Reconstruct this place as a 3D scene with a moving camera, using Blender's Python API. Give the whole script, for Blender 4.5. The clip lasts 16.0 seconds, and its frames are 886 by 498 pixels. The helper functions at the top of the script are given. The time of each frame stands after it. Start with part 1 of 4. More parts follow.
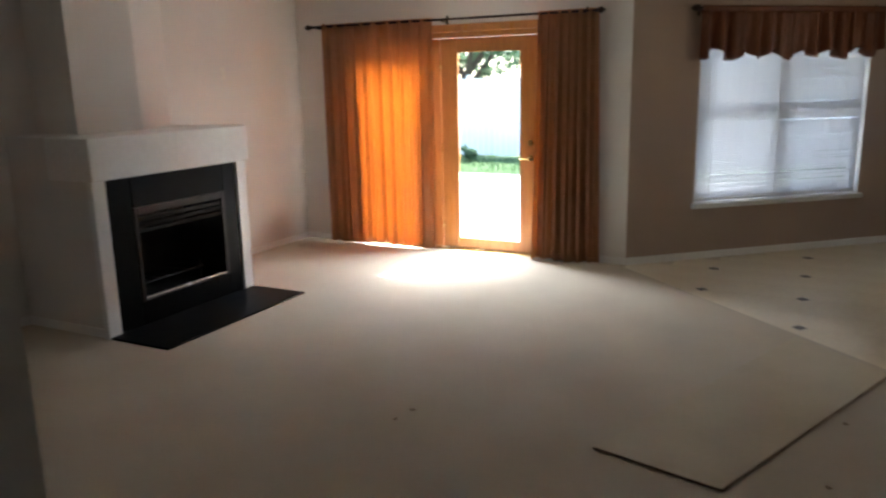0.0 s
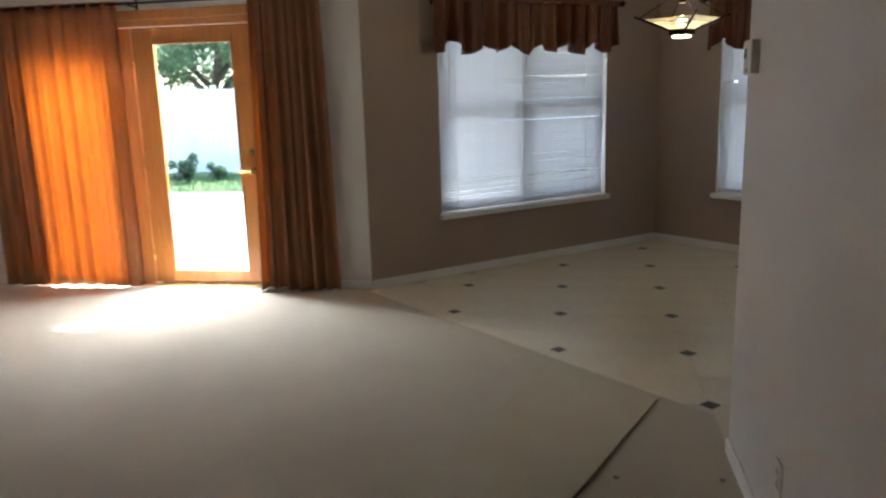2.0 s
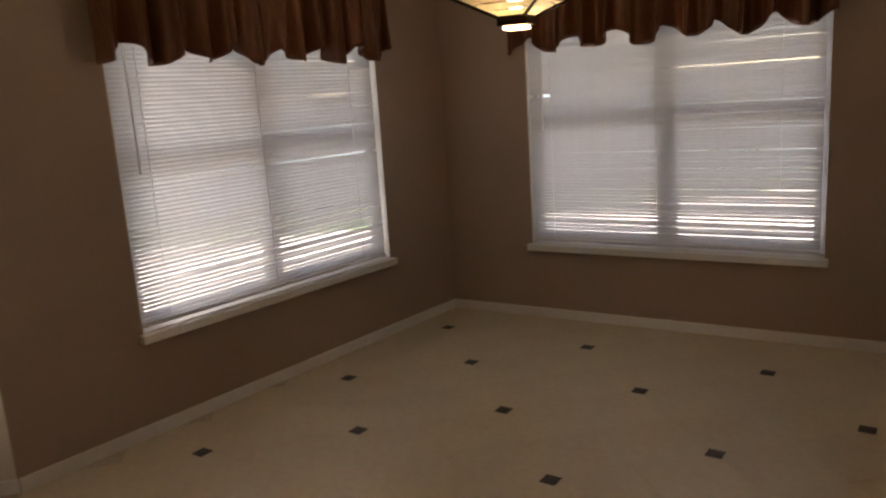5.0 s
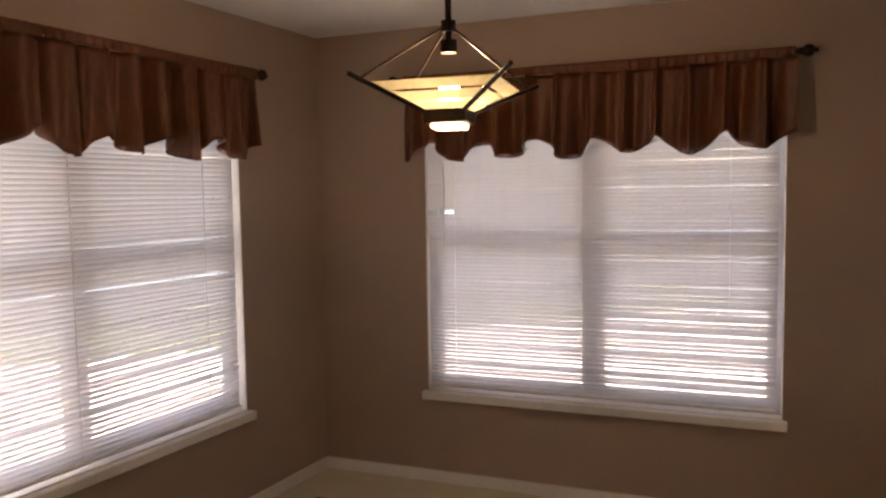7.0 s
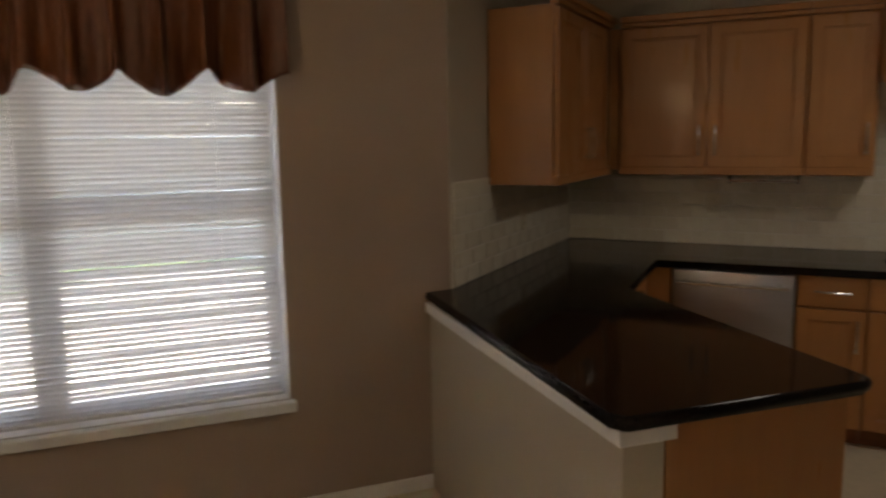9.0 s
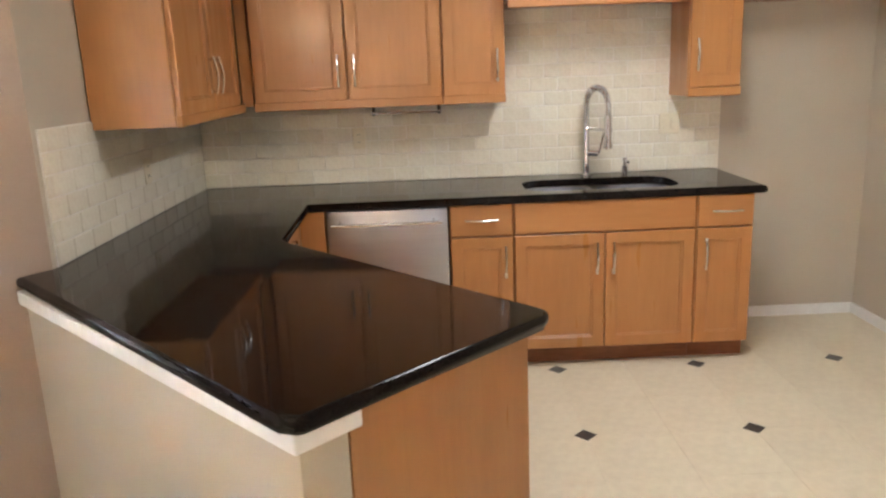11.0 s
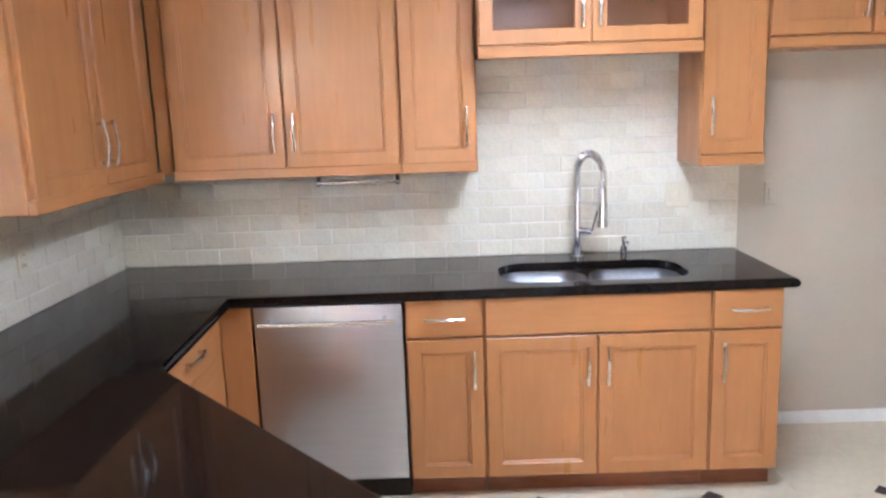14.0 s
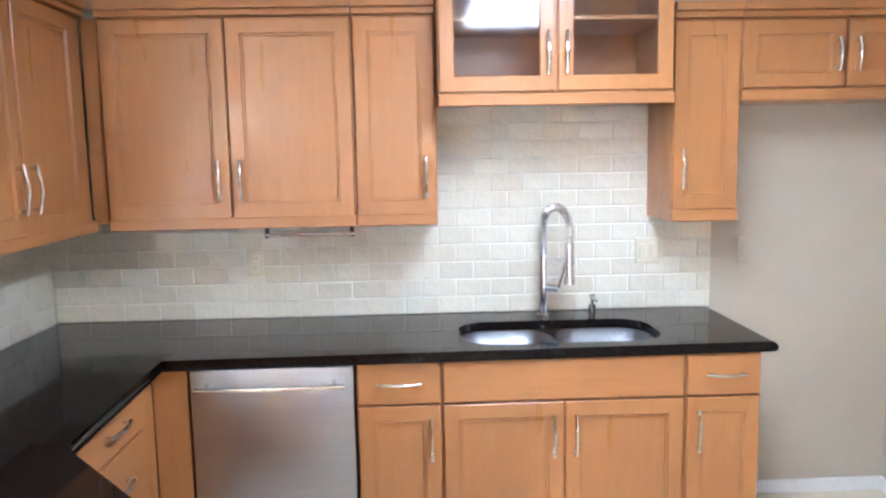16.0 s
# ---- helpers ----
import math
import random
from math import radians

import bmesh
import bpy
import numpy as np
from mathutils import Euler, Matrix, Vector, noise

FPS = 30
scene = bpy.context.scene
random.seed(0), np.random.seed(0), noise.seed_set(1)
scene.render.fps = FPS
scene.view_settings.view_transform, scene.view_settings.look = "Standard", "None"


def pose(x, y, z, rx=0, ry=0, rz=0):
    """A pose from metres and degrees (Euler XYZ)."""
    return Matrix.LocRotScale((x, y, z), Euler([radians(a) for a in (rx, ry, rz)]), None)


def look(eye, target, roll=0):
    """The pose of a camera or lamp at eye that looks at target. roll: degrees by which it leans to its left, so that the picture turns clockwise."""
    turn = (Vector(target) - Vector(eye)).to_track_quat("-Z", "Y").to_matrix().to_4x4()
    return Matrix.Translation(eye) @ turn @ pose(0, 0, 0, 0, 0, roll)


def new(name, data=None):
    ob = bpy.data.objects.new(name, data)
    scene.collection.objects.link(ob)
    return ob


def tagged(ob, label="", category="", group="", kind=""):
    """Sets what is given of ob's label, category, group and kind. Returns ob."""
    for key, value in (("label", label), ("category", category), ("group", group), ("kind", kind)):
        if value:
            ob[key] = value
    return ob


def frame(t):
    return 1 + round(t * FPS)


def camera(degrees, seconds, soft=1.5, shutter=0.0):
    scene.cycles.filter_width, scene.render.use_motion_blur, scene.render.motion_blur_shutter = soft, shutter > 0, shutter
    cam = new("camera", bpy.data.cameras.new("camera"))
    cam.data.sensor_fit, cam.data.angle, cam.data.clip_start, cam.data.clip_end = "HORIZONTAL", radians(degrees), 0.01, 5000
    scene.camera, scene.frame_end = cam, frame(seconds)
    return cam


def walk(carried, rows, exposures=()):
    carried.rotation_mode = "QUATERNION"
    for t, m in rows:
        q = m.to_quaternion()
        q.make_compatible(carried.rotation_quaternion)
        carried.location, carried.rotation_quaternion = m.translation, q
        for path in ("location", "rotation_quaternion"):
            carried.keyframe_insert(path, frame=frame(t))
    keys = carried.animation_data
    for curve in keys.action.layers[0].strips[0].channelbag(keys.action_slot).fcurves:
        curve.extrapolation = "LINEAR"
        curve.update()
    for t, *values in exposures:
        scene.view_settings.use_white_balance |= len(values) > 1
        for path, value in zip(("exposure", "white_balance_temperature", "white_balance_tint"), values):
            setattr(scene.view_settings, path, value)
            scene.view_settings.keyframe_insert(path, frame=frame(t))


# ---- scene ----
cam = camera(61.0, 16.0, soft=2.3, shutter=0.4)
EXPOSURES = [(0, 2.75, 6000, 11), (2, 2.66, 5950, 10), (3, 2.5, 6800, 19), (4, 2.28, 7450, 22), (6.5, 2.85, 8300, 29), (7, 2.95, 8000, 31), (8, 2.95, 7500, 24), (8.5, 2.85, 7400, 17), (9, 2.9, 7400, 16), (9.5, 3.7, 7600, 20), (9.9, 4.5, 6350, 8), (10.2, 4.9, 6200, 9), (12.5, 5.8, 5450, 15), (14, 6.05, 5000, 13), (16, 6.18, 4850, 10)]
PATH = [
    (0, (1.493, -6.522, 1.627), (0.61, -4.781, 1.192), -1.2),
    (0.5, (1.665, -6.523, 1.638), (0.931, -4.718, 1.186), -1.4),
    (1, (1.702, -6.335, 1.596), (1.106, -4.478, 1.156), -2.0),
    (1.5, (1.649, -5.922, 1.53), (1.182, -4.026, 1.1), -1.8),
    (2, (1.518, -5.447, 1.467), (1.18, -3.519, 1.06), -1.7),
    (2.5, (1.415, -5.032, 1.468), (1.203, -3.083, 1.073), -1.8),
    (3, (1.381, -4.578, 1.482), (1.273, -2.62, 1.091), -2.4),
    (3.5, (1.32, -4.224, 1.508), (1.335, -2.262, 1.119), -2.6),
    (4, (1.318, -3.883, 1.517), (1.436, -1.924, 1.135), -3.1),
    (6.4, (1.338, -2.511, 1.538), (1.957, -0.653, 1.133), -2.6),
    (6.5, (1.340, -2.475, 1.535), (1.975, -0.615, 1.188), -2.6),
    (7, (1.397, -2.221, 1.585), (2.12, -0.362, 1.439), -0.9),
    (7.5, (1.477, -1.979, 1.629), (2.329, -0.173, 1.512), -0.4),
    (8, (1.604, -1.915, 1.577), (2.696, -0.248, 1.408), -0.8),
    (8.5, (1.646, -1.76, 1.57), (3.116, -0.428, 1.314), -1.6),
    (9, (1.67, -1.508, 1.59), (3.446, -0.637, 1.292), -1.0),
    (9.5, (1.815, -1.357, 1.619), (3.724, -0.875, 1.267), -1.8),
    (9.9, (1.911, -1.338, 1.599), (3.863, -1.099, 1.238), -1.6),
    (10.2, (1.964, -1.36, 1.574), (3.929, -1.26, 1.214), -1.9),
    (12.5, (2.491, -1.5, 1.511), (4.418, -1.561, 0.98), -2.3),
    (13, (2.623, -1.578, 1.548), (4.558, -1.595, 1.041), -2.3),
    (13.5, (2.749, -1.619, 1.584), (4.7, -1.616, 1.147), -2.1),
    (14, (2.867, -1.651, 1.622), (4.832, -1.64, 1.253), -2.0),
    (14.5, (2.962, -1.66, 1.662), (4.939, -1.663, 1.356), -1.5),
    (15, (3.024, -1.686, 1.669), (5.007, -1.7, 1.412), -1.2),
    (15.5, (3.059, -1.69, 1.657), (5.044, -1.736, 1.418), -0.9),
    (16, (3.078, -1.706, 1.63), (5.061, -1.776, 1.379), -1.1),
]
walk(cam, [(t, look(e, g, r)) for t, e, g, r in PATH], exposures=EXPOSURES)

# ---- world and light ----
scene.render.film_transparent = False
world = bpy.data.worlds.new("sky_world")
scene.world = world
world.use_nodes = True
SUN = Vector((0.10, 0.58, 0.81)).normalized()
_sky = world.node_tree.nodes.new("ShaderNodeTexSky")
_sky.sky_type, _sky.sun_disc = "NISHITA", False
_sky.sun_elevation, _sky.sun_rotation = math.asin(SUN.z), math.atan2(SUN.x, SUN.y)
world.node_tree.links.new(_sky.outputs[0], world.node_tree.nodes["Background"].inputs[0])
world.node_tree.nodes["Background"].inputs[1].default_value = 0.15
_sun = new("sun", bpy.data.lights.new("sun", "SUN"))
_sun.data.energy, _sun.data.angle, _sun.data.color = 4.5, radians(0.6), (1.0, 0.97, 0.92)
_sun.matrix_world = look(SUN * 30, (0, 0, 0))


def lamp_area(name, m, sx, sy, power, colour):
    li = bpy.data.lights.new(name, "AREA")
    li.shape, li.size, li.size_y, li.energy, li.color = "RECTANGLE", sx, sy, power, colour
    ob = new(name, li)
    ob.matrix_world = m
    return ob


def lamp_point(name, at, radius, power, colour):
    li = bpy.data.lights.new(name, "POINT")
    li.shadow_soft_size, li.energy, li.color = radius, power, colour
    ob = new(name, li)
    ob.location = at
    return ob


lamp_area("door_sky_light", look((-1.82, 0.46, 2.27), (-1.82, -0.6, 1.0)), 1.9, 0.36, 34, (0.94, 0.97, 1.0))


# ---- materials ----
def mat(name, a, b=None, rough=0.5, metal=0.0, big=2.0, small=60.0, bump=0.1, stretch=(1, 1, 1), spread=0.25, per_object=0.0,
        spec=0.5, coat=0.0, depth=0.002, rough_var=0.1):
    """Two colours mixed by noise at two scales, with fine relief and uneven gloss."""
    m = bpy.data.materials.new(name)
    m.use_nodes = True
    nt, n = m.node_tree, m.node_tree.nodes
    p = n["Principled BSDF"]
    b = b or tuple(c * 0.8 for c in a)
    tc, mp = n.new("ShaderNodeTexCoord"), n.new("ShaderNodeMapping")
    mp.inputs["Scale"].default_value = stretch
    nt.links.new(tc.outputs["Object"], mp.inputs["Vector"])
    n1, n2 = n.new("ShaderNodeTexNoise"), n.new("ShaderNodeTexNoise")
    n1.inputs["Scale"].default_value, n2.inputs["Scale"].default_value = big, small
    n1.inputs["Detail"].default_value, n2.inputs["Detail"].default_value = 5, 3
    for q in (n1, n2):
        nt.links.new(mp.outputs[0], q.inputs["Vector"])
    add = n.new("ShaderNodeMath")
    add.operation = "ADD"
    nt.links.new(n1.outputs["Fac"], add.inputs[0])
    nt.links.new(n2.outputs["Fac"], add.inputs[1])
    last = add.outputs[0]
    mr = n.new("ShaderNodeMapRange")
    mr.inputs[1].default_value, mr.inputs[2].default_value = 1 - spread, 1 + spread
    if per_object:
        oi, ma = n.new("ShaderNodeObjectInfo"), n.new("ShaderNodeMath")
        ma.operation = "MULTIPLY_ADD"
        nt.links.new(oi.outputs["Random"], ma.inputs[0])
        ma.inputs[1].default_value = per_object
        nt.links.new(last, ma.inputs[2])
        last = ma.outputs[0]
        mr.inputs[2].default_value += per_object
    nt.links.new(last, mr.inputs[0])
    mx = n.new("ShaderNodeMix")
    mx.data_type = "RGBA"
    mx.inputs[6].default_value, mx.inputs[7].default_value = (*a, 1), (*b, 1)
    nt.links.new(mr.outputs[0], mx.inputs[0])
    nt.links.new(mx.outputs[2], p.inputs["Base Color"])
    p.inputs["Metallic"].default_value = metal
    p.inputs["Specular IOR Level"].default_value = spec
    p.inputs["Coat Weight"].default_value = coat
    p.inputs["Coat Roughness"].default_value = 0.15
    rr = n.new("ShaderNodeMapRange")
    rr.inputs[1].default_value, rr.inputs[2].default_value = 0.3, 0.7
    rr.inputs[3].default_value, rr.inputs[4].default_value = max(0.02, rough - rough_var), min(1, rough + rough_var)
    nt.links.new(n1.outputs["Fac"], rr.inputs[0])
    nt.links.new(rr.outputs[0], p.inputs["Roughness"])
    if bump:
        bp = n.new("ShaderNodeBump")
        bp.inputs["Strength"].default_value, bp.inputs["Distance"].default_value = bump, depth
        nt.links.new(n2.outputs["Fac"], bp.inputs["Height"])
        nt.links.new(bp.outputs[0], p.inputs["Normal"])
    return m


def thin(name, a, b, share, stretch=(1, 1, 1), big=3, small=80, rough=0.8, through_colour=None):
    """Cloth or plastic that lets a share of the light through."""
    m = mat(name, a, b, rough=rough, big=big, small=small, stretch=stretch, bump=0.3)
    nt, n = m.node_tree, m.node_tree.nodes
    tr, mx = n.new("ShaderNodeBsdfTranslucent"), n.new("ShaderNodeMixShader")
    col = next(l.from_socket for l in nt.links if l.to_socket == n["Principled BSDF"].inputs["Base Color"])
    if through_colour:
        tr.inputs["Color"].default_value = (*through_colour, 1)
    else:
        nt.links.new(col, tr.inputs["Color"])
    mx.inputs[0].default_value = share
    nt.links.new(n["Principled BSDF"].outputs[0], mx.inputs[1])
    nt.links.new(tr.outputs[0], mx.inputs[2])
    nt.links.new(mx.outputs[0], n["Material Output"].inputs["Surface"])
    return m


def glass(name, tint=(0.95, 0.97, 0.96), rough=0.0):
    m = bpy.data.materials.new(name)
    m.use_nodes = True
    p = m.node_tree.nodes["Principled BSDF"]
    p.inputs["Base Color"].default_value = (*tint, 1)
    p.inputs["Transmission Weight"].default_value = 1
    p.inputs["Roughness"].default_value = rough
    p.inputs["IOR"].default_value = 1.45
    return m


def glow(name, colour, strength):
    m = bpy.data.materials.new(name)
    m.use_nodes = True
    p = m.node_tree.nodes["Principled BSDF"]
    p.inputs["Base Color"].default_value = (*colour, 1)
    p.inputs["Emission Color"].default_value = (*colour, 1)
    p.inputs["Emission Strength"].default_value = strength
    return m


M_WHITE_WALL = mat("white_wall_paint", (0.70, 0.67, 0.62), (0.66, 0.63, 0.58), rough=0.6, big=1.2, small=140, bump=0.25, depth=0.001)
M_TAN_WALL = mat("tan_wall_paint", (0.40, 0.30, 0.232), (0.372, 0.28, 0.214), rough=0.6, big=1.2, small=140, bump=0.25, depth=0.001)
M_BEIGE_WALL = mat("beige_wall_paint", (0.50, 0.438, 0.34), (0.475, 0.413, 0.318), rough=0.6, big=1.2, small=140, bump=0.25, depth=0.001)
M_CEIL = mat("ceiling_paint", (0.78, 0.77, 0.75), (0.74, 0.73, 0.71), rough=0.85, big=1.5, small=90, bump=0.5, depth=0.002)
M_TRIM = mat("white_trim_paint", (0.80, 0.79, 0.76), (0.74, 0.73, 0.70), rough=0.4, big=3, small=30, bump=0.05)
M_CARPET = mat("beige_carpet", (0.55, 0.485, 0.385), (0.46, 0.40, 0.31), rough=0.95, big=1.6, small=230, bump=0.6, depth=0.005, spec=0.1, spread=0.35)
M_VINYL = mat("cream_vinyl", (0.69, 0.61, 0.45), (0.61, 0.53, 0.385), rough=0.38, big=2.2, small=25, bump=0.08, per_object=0.06)
M_VINYL_JOINT = mat("vinyl_joint", (0.62, 0.55, 0.43), rough=0.5, big=3, small=40, bump=0.1)
M_DOT = mat("dark_inlay", (0.045, 0.033, 0.028), (0.02, 0.016, 0.014), rough=0.4, big=20, small=150, bump=0.1)
M_RUNNER = mat("runner_backing", (0.53, 0.46, 0.33), (0.45, 0.385, 0.27), rough=0.8, big=2.5, small=180, bump=0.5, depth=0.003)
M_RUNNER_EDGE = mat("runner_edge", (0.27, 0.20, 0.14), (0.17, 0.12, 0.08), rough=0.9, big=9, small=150, bump=0.5)
M_WOOD = mat("honey_maple", (0.45, 0.205, 0.066), (0.375, 0.160, 0.048), rough=0.36, big=2.5, small=9, stretch=(6, 6, 0.7), bump=0.02, spread=0.5, per_object=0.2, coat=0.15)
M_WOOD_H = mat("honey_maple_rail", (0.45, 0.205, 0.066), (0.375, 0.160, 0.048), rough=0.36, big=2.5, small=9, stretch=(0.7, 6, 6), bump=0.02, spread=0.5, per_object=0.2, coat=0.15)
M_KICK = mat("kick_board_brown", (0.24, 0.085, 0.03), (0.18, 0.06, 0.02), rough=0.45, big=3, small=12, stretch=(1, 8, 8), bump=0.08)
M_DOOR = mat("orange_pine", (0.56, 0.24, 0.06), (0.44, 0.17, 0.04), rough=0.35, big=2.2, small=8, stretch=(8, 8, 0.7), bump=0.08, spread=0.3, coat=0.2)
M_GRANITE = mat("black_granite", (0.004, 0.0035, 0.0035), (0.016, 0.011, 0.009), rough=0.06, spec=0.22, big=40, small=260, bump=0.0, spread=0.3, rough_var=0.03)
M_TILE = mat("travertine_tile", (0.80, 0.76, 0.63), (0.64, 0.58, 0.45), rough=0.42, big=9, small=70, bump=0.25, per_object=0.5)
M_GROUT = mat("tile_grout", (0.82, 0.79, 0.72), (0.74, 0.71, 0.64), rough=0.9, big=6, small=200, bump=0.4)
M_STEEL = mat("brushed_steel", (0.50, 0.50, 0.53), (0.43, 0.43, 0.47), rough=0.34, metal=1.0, big=1.5, small=6, stretch=(1, 30, 30), bump=0.0, spread=0.6, rough_var=0.04)
M_SINK = mat("sink_steel", (0.34, 0.34, 0.35), (0.27, 0.27, 0.28), rough=0.40, metal=1.0, big=3, small=60, bump=0.02)
M_CHROME = mat("chrome", (0.80, 0.80, 0.82), (0.74, 0.74, 0.76), rough=0.12, metal=1.0, big=5, small=50, bump=0.0, rough_var=0.04)
M_NICKEL = mat("brushed_nickel", (0.74, 0.72, 0.68), (0.66, 0.64, 0.60), rough=0.24, metal=1.0, big=5, small=90, bump=0.02)
M_BRASS = mat("brass", (0.78, 0.60, 0.28), (0.66, 0.48, 0.20), rough=0.22, metal=1.0, big=8, small=60, bump=0.02)
M_BLACK = mat("black_metal", (0.015, 0.013, 0.012), (0.03, 0.025, 0.022), rough=0.4, metal=0.6, big=10, small=80, bump=0.05)
M_SLATE = mat("black_slate_tile", (0.005, 0.0046, 0.0046), (0.008, 0.0075, 0.0075), spec=0.08, rough=0.36, big=4, small=60, bump=0.03, rough_var=0.02)
M_SOOT = mat("sooty_firebrick", (0.03, 0.026, 0.023), (0.012, 0.011, 0.010), rough=0.9, big=5, small=60, bump=0.5)
M_BRONZE = mat("dark_bronze_rod", (0.035, 0.022, 0.016), (0.02, 0.013, 0.01), rough=0.4, metal=0.7, big=10, small=80, bump=0.05)
M_CURTAIN = thin("copper_curtain", (0.33, 0.172, 0.09), (0.21, 0.10, 0.054), 0.38, stretch=(1, 1, 0.15), big=4, small=120, rough=0.6, through_colour=(0.72, 0.33, 0.085))
M_VALANCE = thin("copper_valance", (0.185, 0.060, 0.021), (0.10, 0.030, 0.010), 0.05, stretch=(1, 1, 0.15), big=4, small=120, rough=0.45)
M_BLIND = thin("white_blind_slat", (0.80, 0.80, 0.80), (0.76, 0.76, 0.77), 0.175, big=1, small=20, rough=0.5)
M_VINYL_FRAME = mat("window_frame_white", (0.74, 0.75, 0.78), (0.68, 0.69, 0.72), rough=0.4, big=3, small=40, bump=0.03)
M_GLASS = glass("clear_glass")
M_SMOKE = glass("smoky_glass", (0.80, 0.80, 0.81), 0.06)
M_LAMP_GLASS = thin("opal_amber_glass", (0.78, 0.75, 0.62), (0.60, 0.60, 0.48), 0.55, big=6, small=30, rough=0.2)
M_PLATE = mat("almond_plastic", (0.74, 0.67, 0.50), (0.70, 0.63, 0.47), rough=0.45, big=6, small=60, bump=0.02)
M_PLASTIC = mat("ivory_plastic", (0.74, 0.71, 0.62), (0.70, 0.67, 0.58), rough=0.4, big=6, small=60, bump=0.02)
M_SCREEN = mat("grey_display", (0.16, 0.18, 0.16), rough=0.2, big=6, small=60, bump=0.0)
M_CONCRETE = mat("pale_concrete", (0.62, 0.60, 0.56), (0.52, 0.50, 0.46), rough=0.9, big=1.2, small=60, bump=0.4)
M_GRASS = mat("lawn_soil", (0.07, 0.13, 0.03), (0.05, 0.09, 0.02), rough=0.95, big=1.5, small=40, bump=0.8, depth=0.01)
M_BLADE = thin("grass_blade", (0.12, 0.20, 0.08), (0.08, 0.15, 0.06), 0.45, big=3, small=20)
M_LEAF = thin("tree_leaf", (0.15, 0.23, 0.14), (0.11, 0.18, 0.10), 0.6, big=3, small=20)
M_BARK = mat("grey_bark", (0.11, 0.085, 0.065), (0.06, 0.045, 0.035), rough=0.95, big=5, small=40, stretch=(4, 4, 0.6), bump=0.8, depth=0.02)
M_FENCE = mat("weathered_pale_fence", (0.90, 0.89, 0.86), (0.85, 0.84, 0.81), rough=0.85, big=2, small=20, stretch=(6, 6, 0.6), bump=0.3, per_object=0.4)
M_ROOF = mat("roof_shingle", (0.12, 0.105, 0.095), (0.08, 0.07, 0.063), rough=0.95, big=3, small=30, bump=0.6)
M_BULB = glow("warm_bulb", (1.0, 0.80, 0.50), 5)
M_LAMP_FOOT = glow("amber_diffuser", (1.0, 0.66, 0.36), 1.8)
M_TUBE = glow("fluorescent_diffuser", (1.0, 0.97, 0.93), 0.16)


# ---- mesh helpers ----
def box(bm, x0, x1, y0, y1, z0, z1, bevel=0.0):
    m = Matrix.Translation(((x0 + x1) / 2, (y0 + y1) / 2, (z0 + z1) / 2)) @ Matrix.Diagonal((x1 - x0, y1 - y0, z1 - z0, 1))
    r = bmesh.ops.create_cube(bm, size=1, matrix=m)
    if bevel:
        es = list({e for v in r["verts"] for e in v.link_edges})
        bmesh.ops.bevel(bm, geom=es, offset=bevel, segments=2 if bevel > 0.004 else 1, affect="EDGES", profile=0.5)
    return bm


def boxes(*rows, bevel=0.002):
    bm = bmesh.new()
    for r in rows:
        box(bm, *r, bevel=bevel)
    return bm


def prism(points, z0, z1, bevel=0.0, segments=3):
    """A plan outline, counter-clockwise, raised from z0 to z1."""
    bm = bmesh.new()
    lo = [bm.verts.new((x, y, z0)) for x, y in points]
    hi = [bm.verts.new((x, y, z1)) for x, y in points]
    bm.faces.new(lo[::-1])
    bm.faces.new(hi)
    k = len(points)
    for i in range(k):
        bm.faces.new((lo[i], lo[(i + 1) % k], hi[(i + 1) % k], hi[i]))
    if bevel:
        es = [e for e in bm.edges if abs(e.verts[0].co.z - e.verts[1].co.z) < 1e-6]
        bmesh.ops.bevel(bm, geom=es, offset=bevel, segments=segments, affect="EDGES", profile=0.5)
    return bm


def rod(bm, a, b, r, sides=12, r2=None, caps=True):
    a, b = Vector(a), Vector(b)
    d = b - a
    m = Matrix.Translation((a + b) / 2) @ d.to_track_quat("Z", "Y").to_matrix().to_4x4()
    bmesh.ops.create_cone(bm, cap_ends=caps, segments=sides, radius1=r, radius2=r if r2 is None else r2, depth=d.length, matrix=m)
    return bm


def rods(*rows, sides=12):
    bm = bmesh.new()
    for a, b, r in rows:
        rod(bm, a, b, r, sides)
    return bm


def ball(bm, at, r, sx=1, sy=1, sz=1, u=12, v=8):
    bmesh.ops.create_uvsphere(bm, u_segments=u, v_segments=v, radius=r, matrix=Matrix.Translation(at) @ Matrix.Diagonal((sx, sy, sz, 1)))
    return bm


def tube(points, r, sides=10, radii=None):
    """A bent tube through the points."""
    bm = bmesh.new()
    pts = [Vector(p) for p in points]
    rings, up = [], Vector((0.31, 0.17, 0.93))
    for i, p in enumerate(pts):
        d = (pts[min(i + 1, len(pts) - 1)] - pts[max(i - 1, 0)]).normalized()
        x = d.cross(up).normalized()
        y = d.cross(x)
        rr = radii[i] if radii else r
        rings.append([bm.verts.new(p + rr * (math.cos(t) * x + math.sin(t) * y)) for t in [2 * math.pi * k / sides for k in range(sides)]])
    for q, w in zip(rings, rings[1:]):
        for k in range(sides):
            bm.faces.new((q[k], q[(k + 1) % sides], w[(k + 1) % sides], w[k]))
    bm.faces.new(rings[0][::-1])
    bm.faces.new(rings[-1])
    return bm


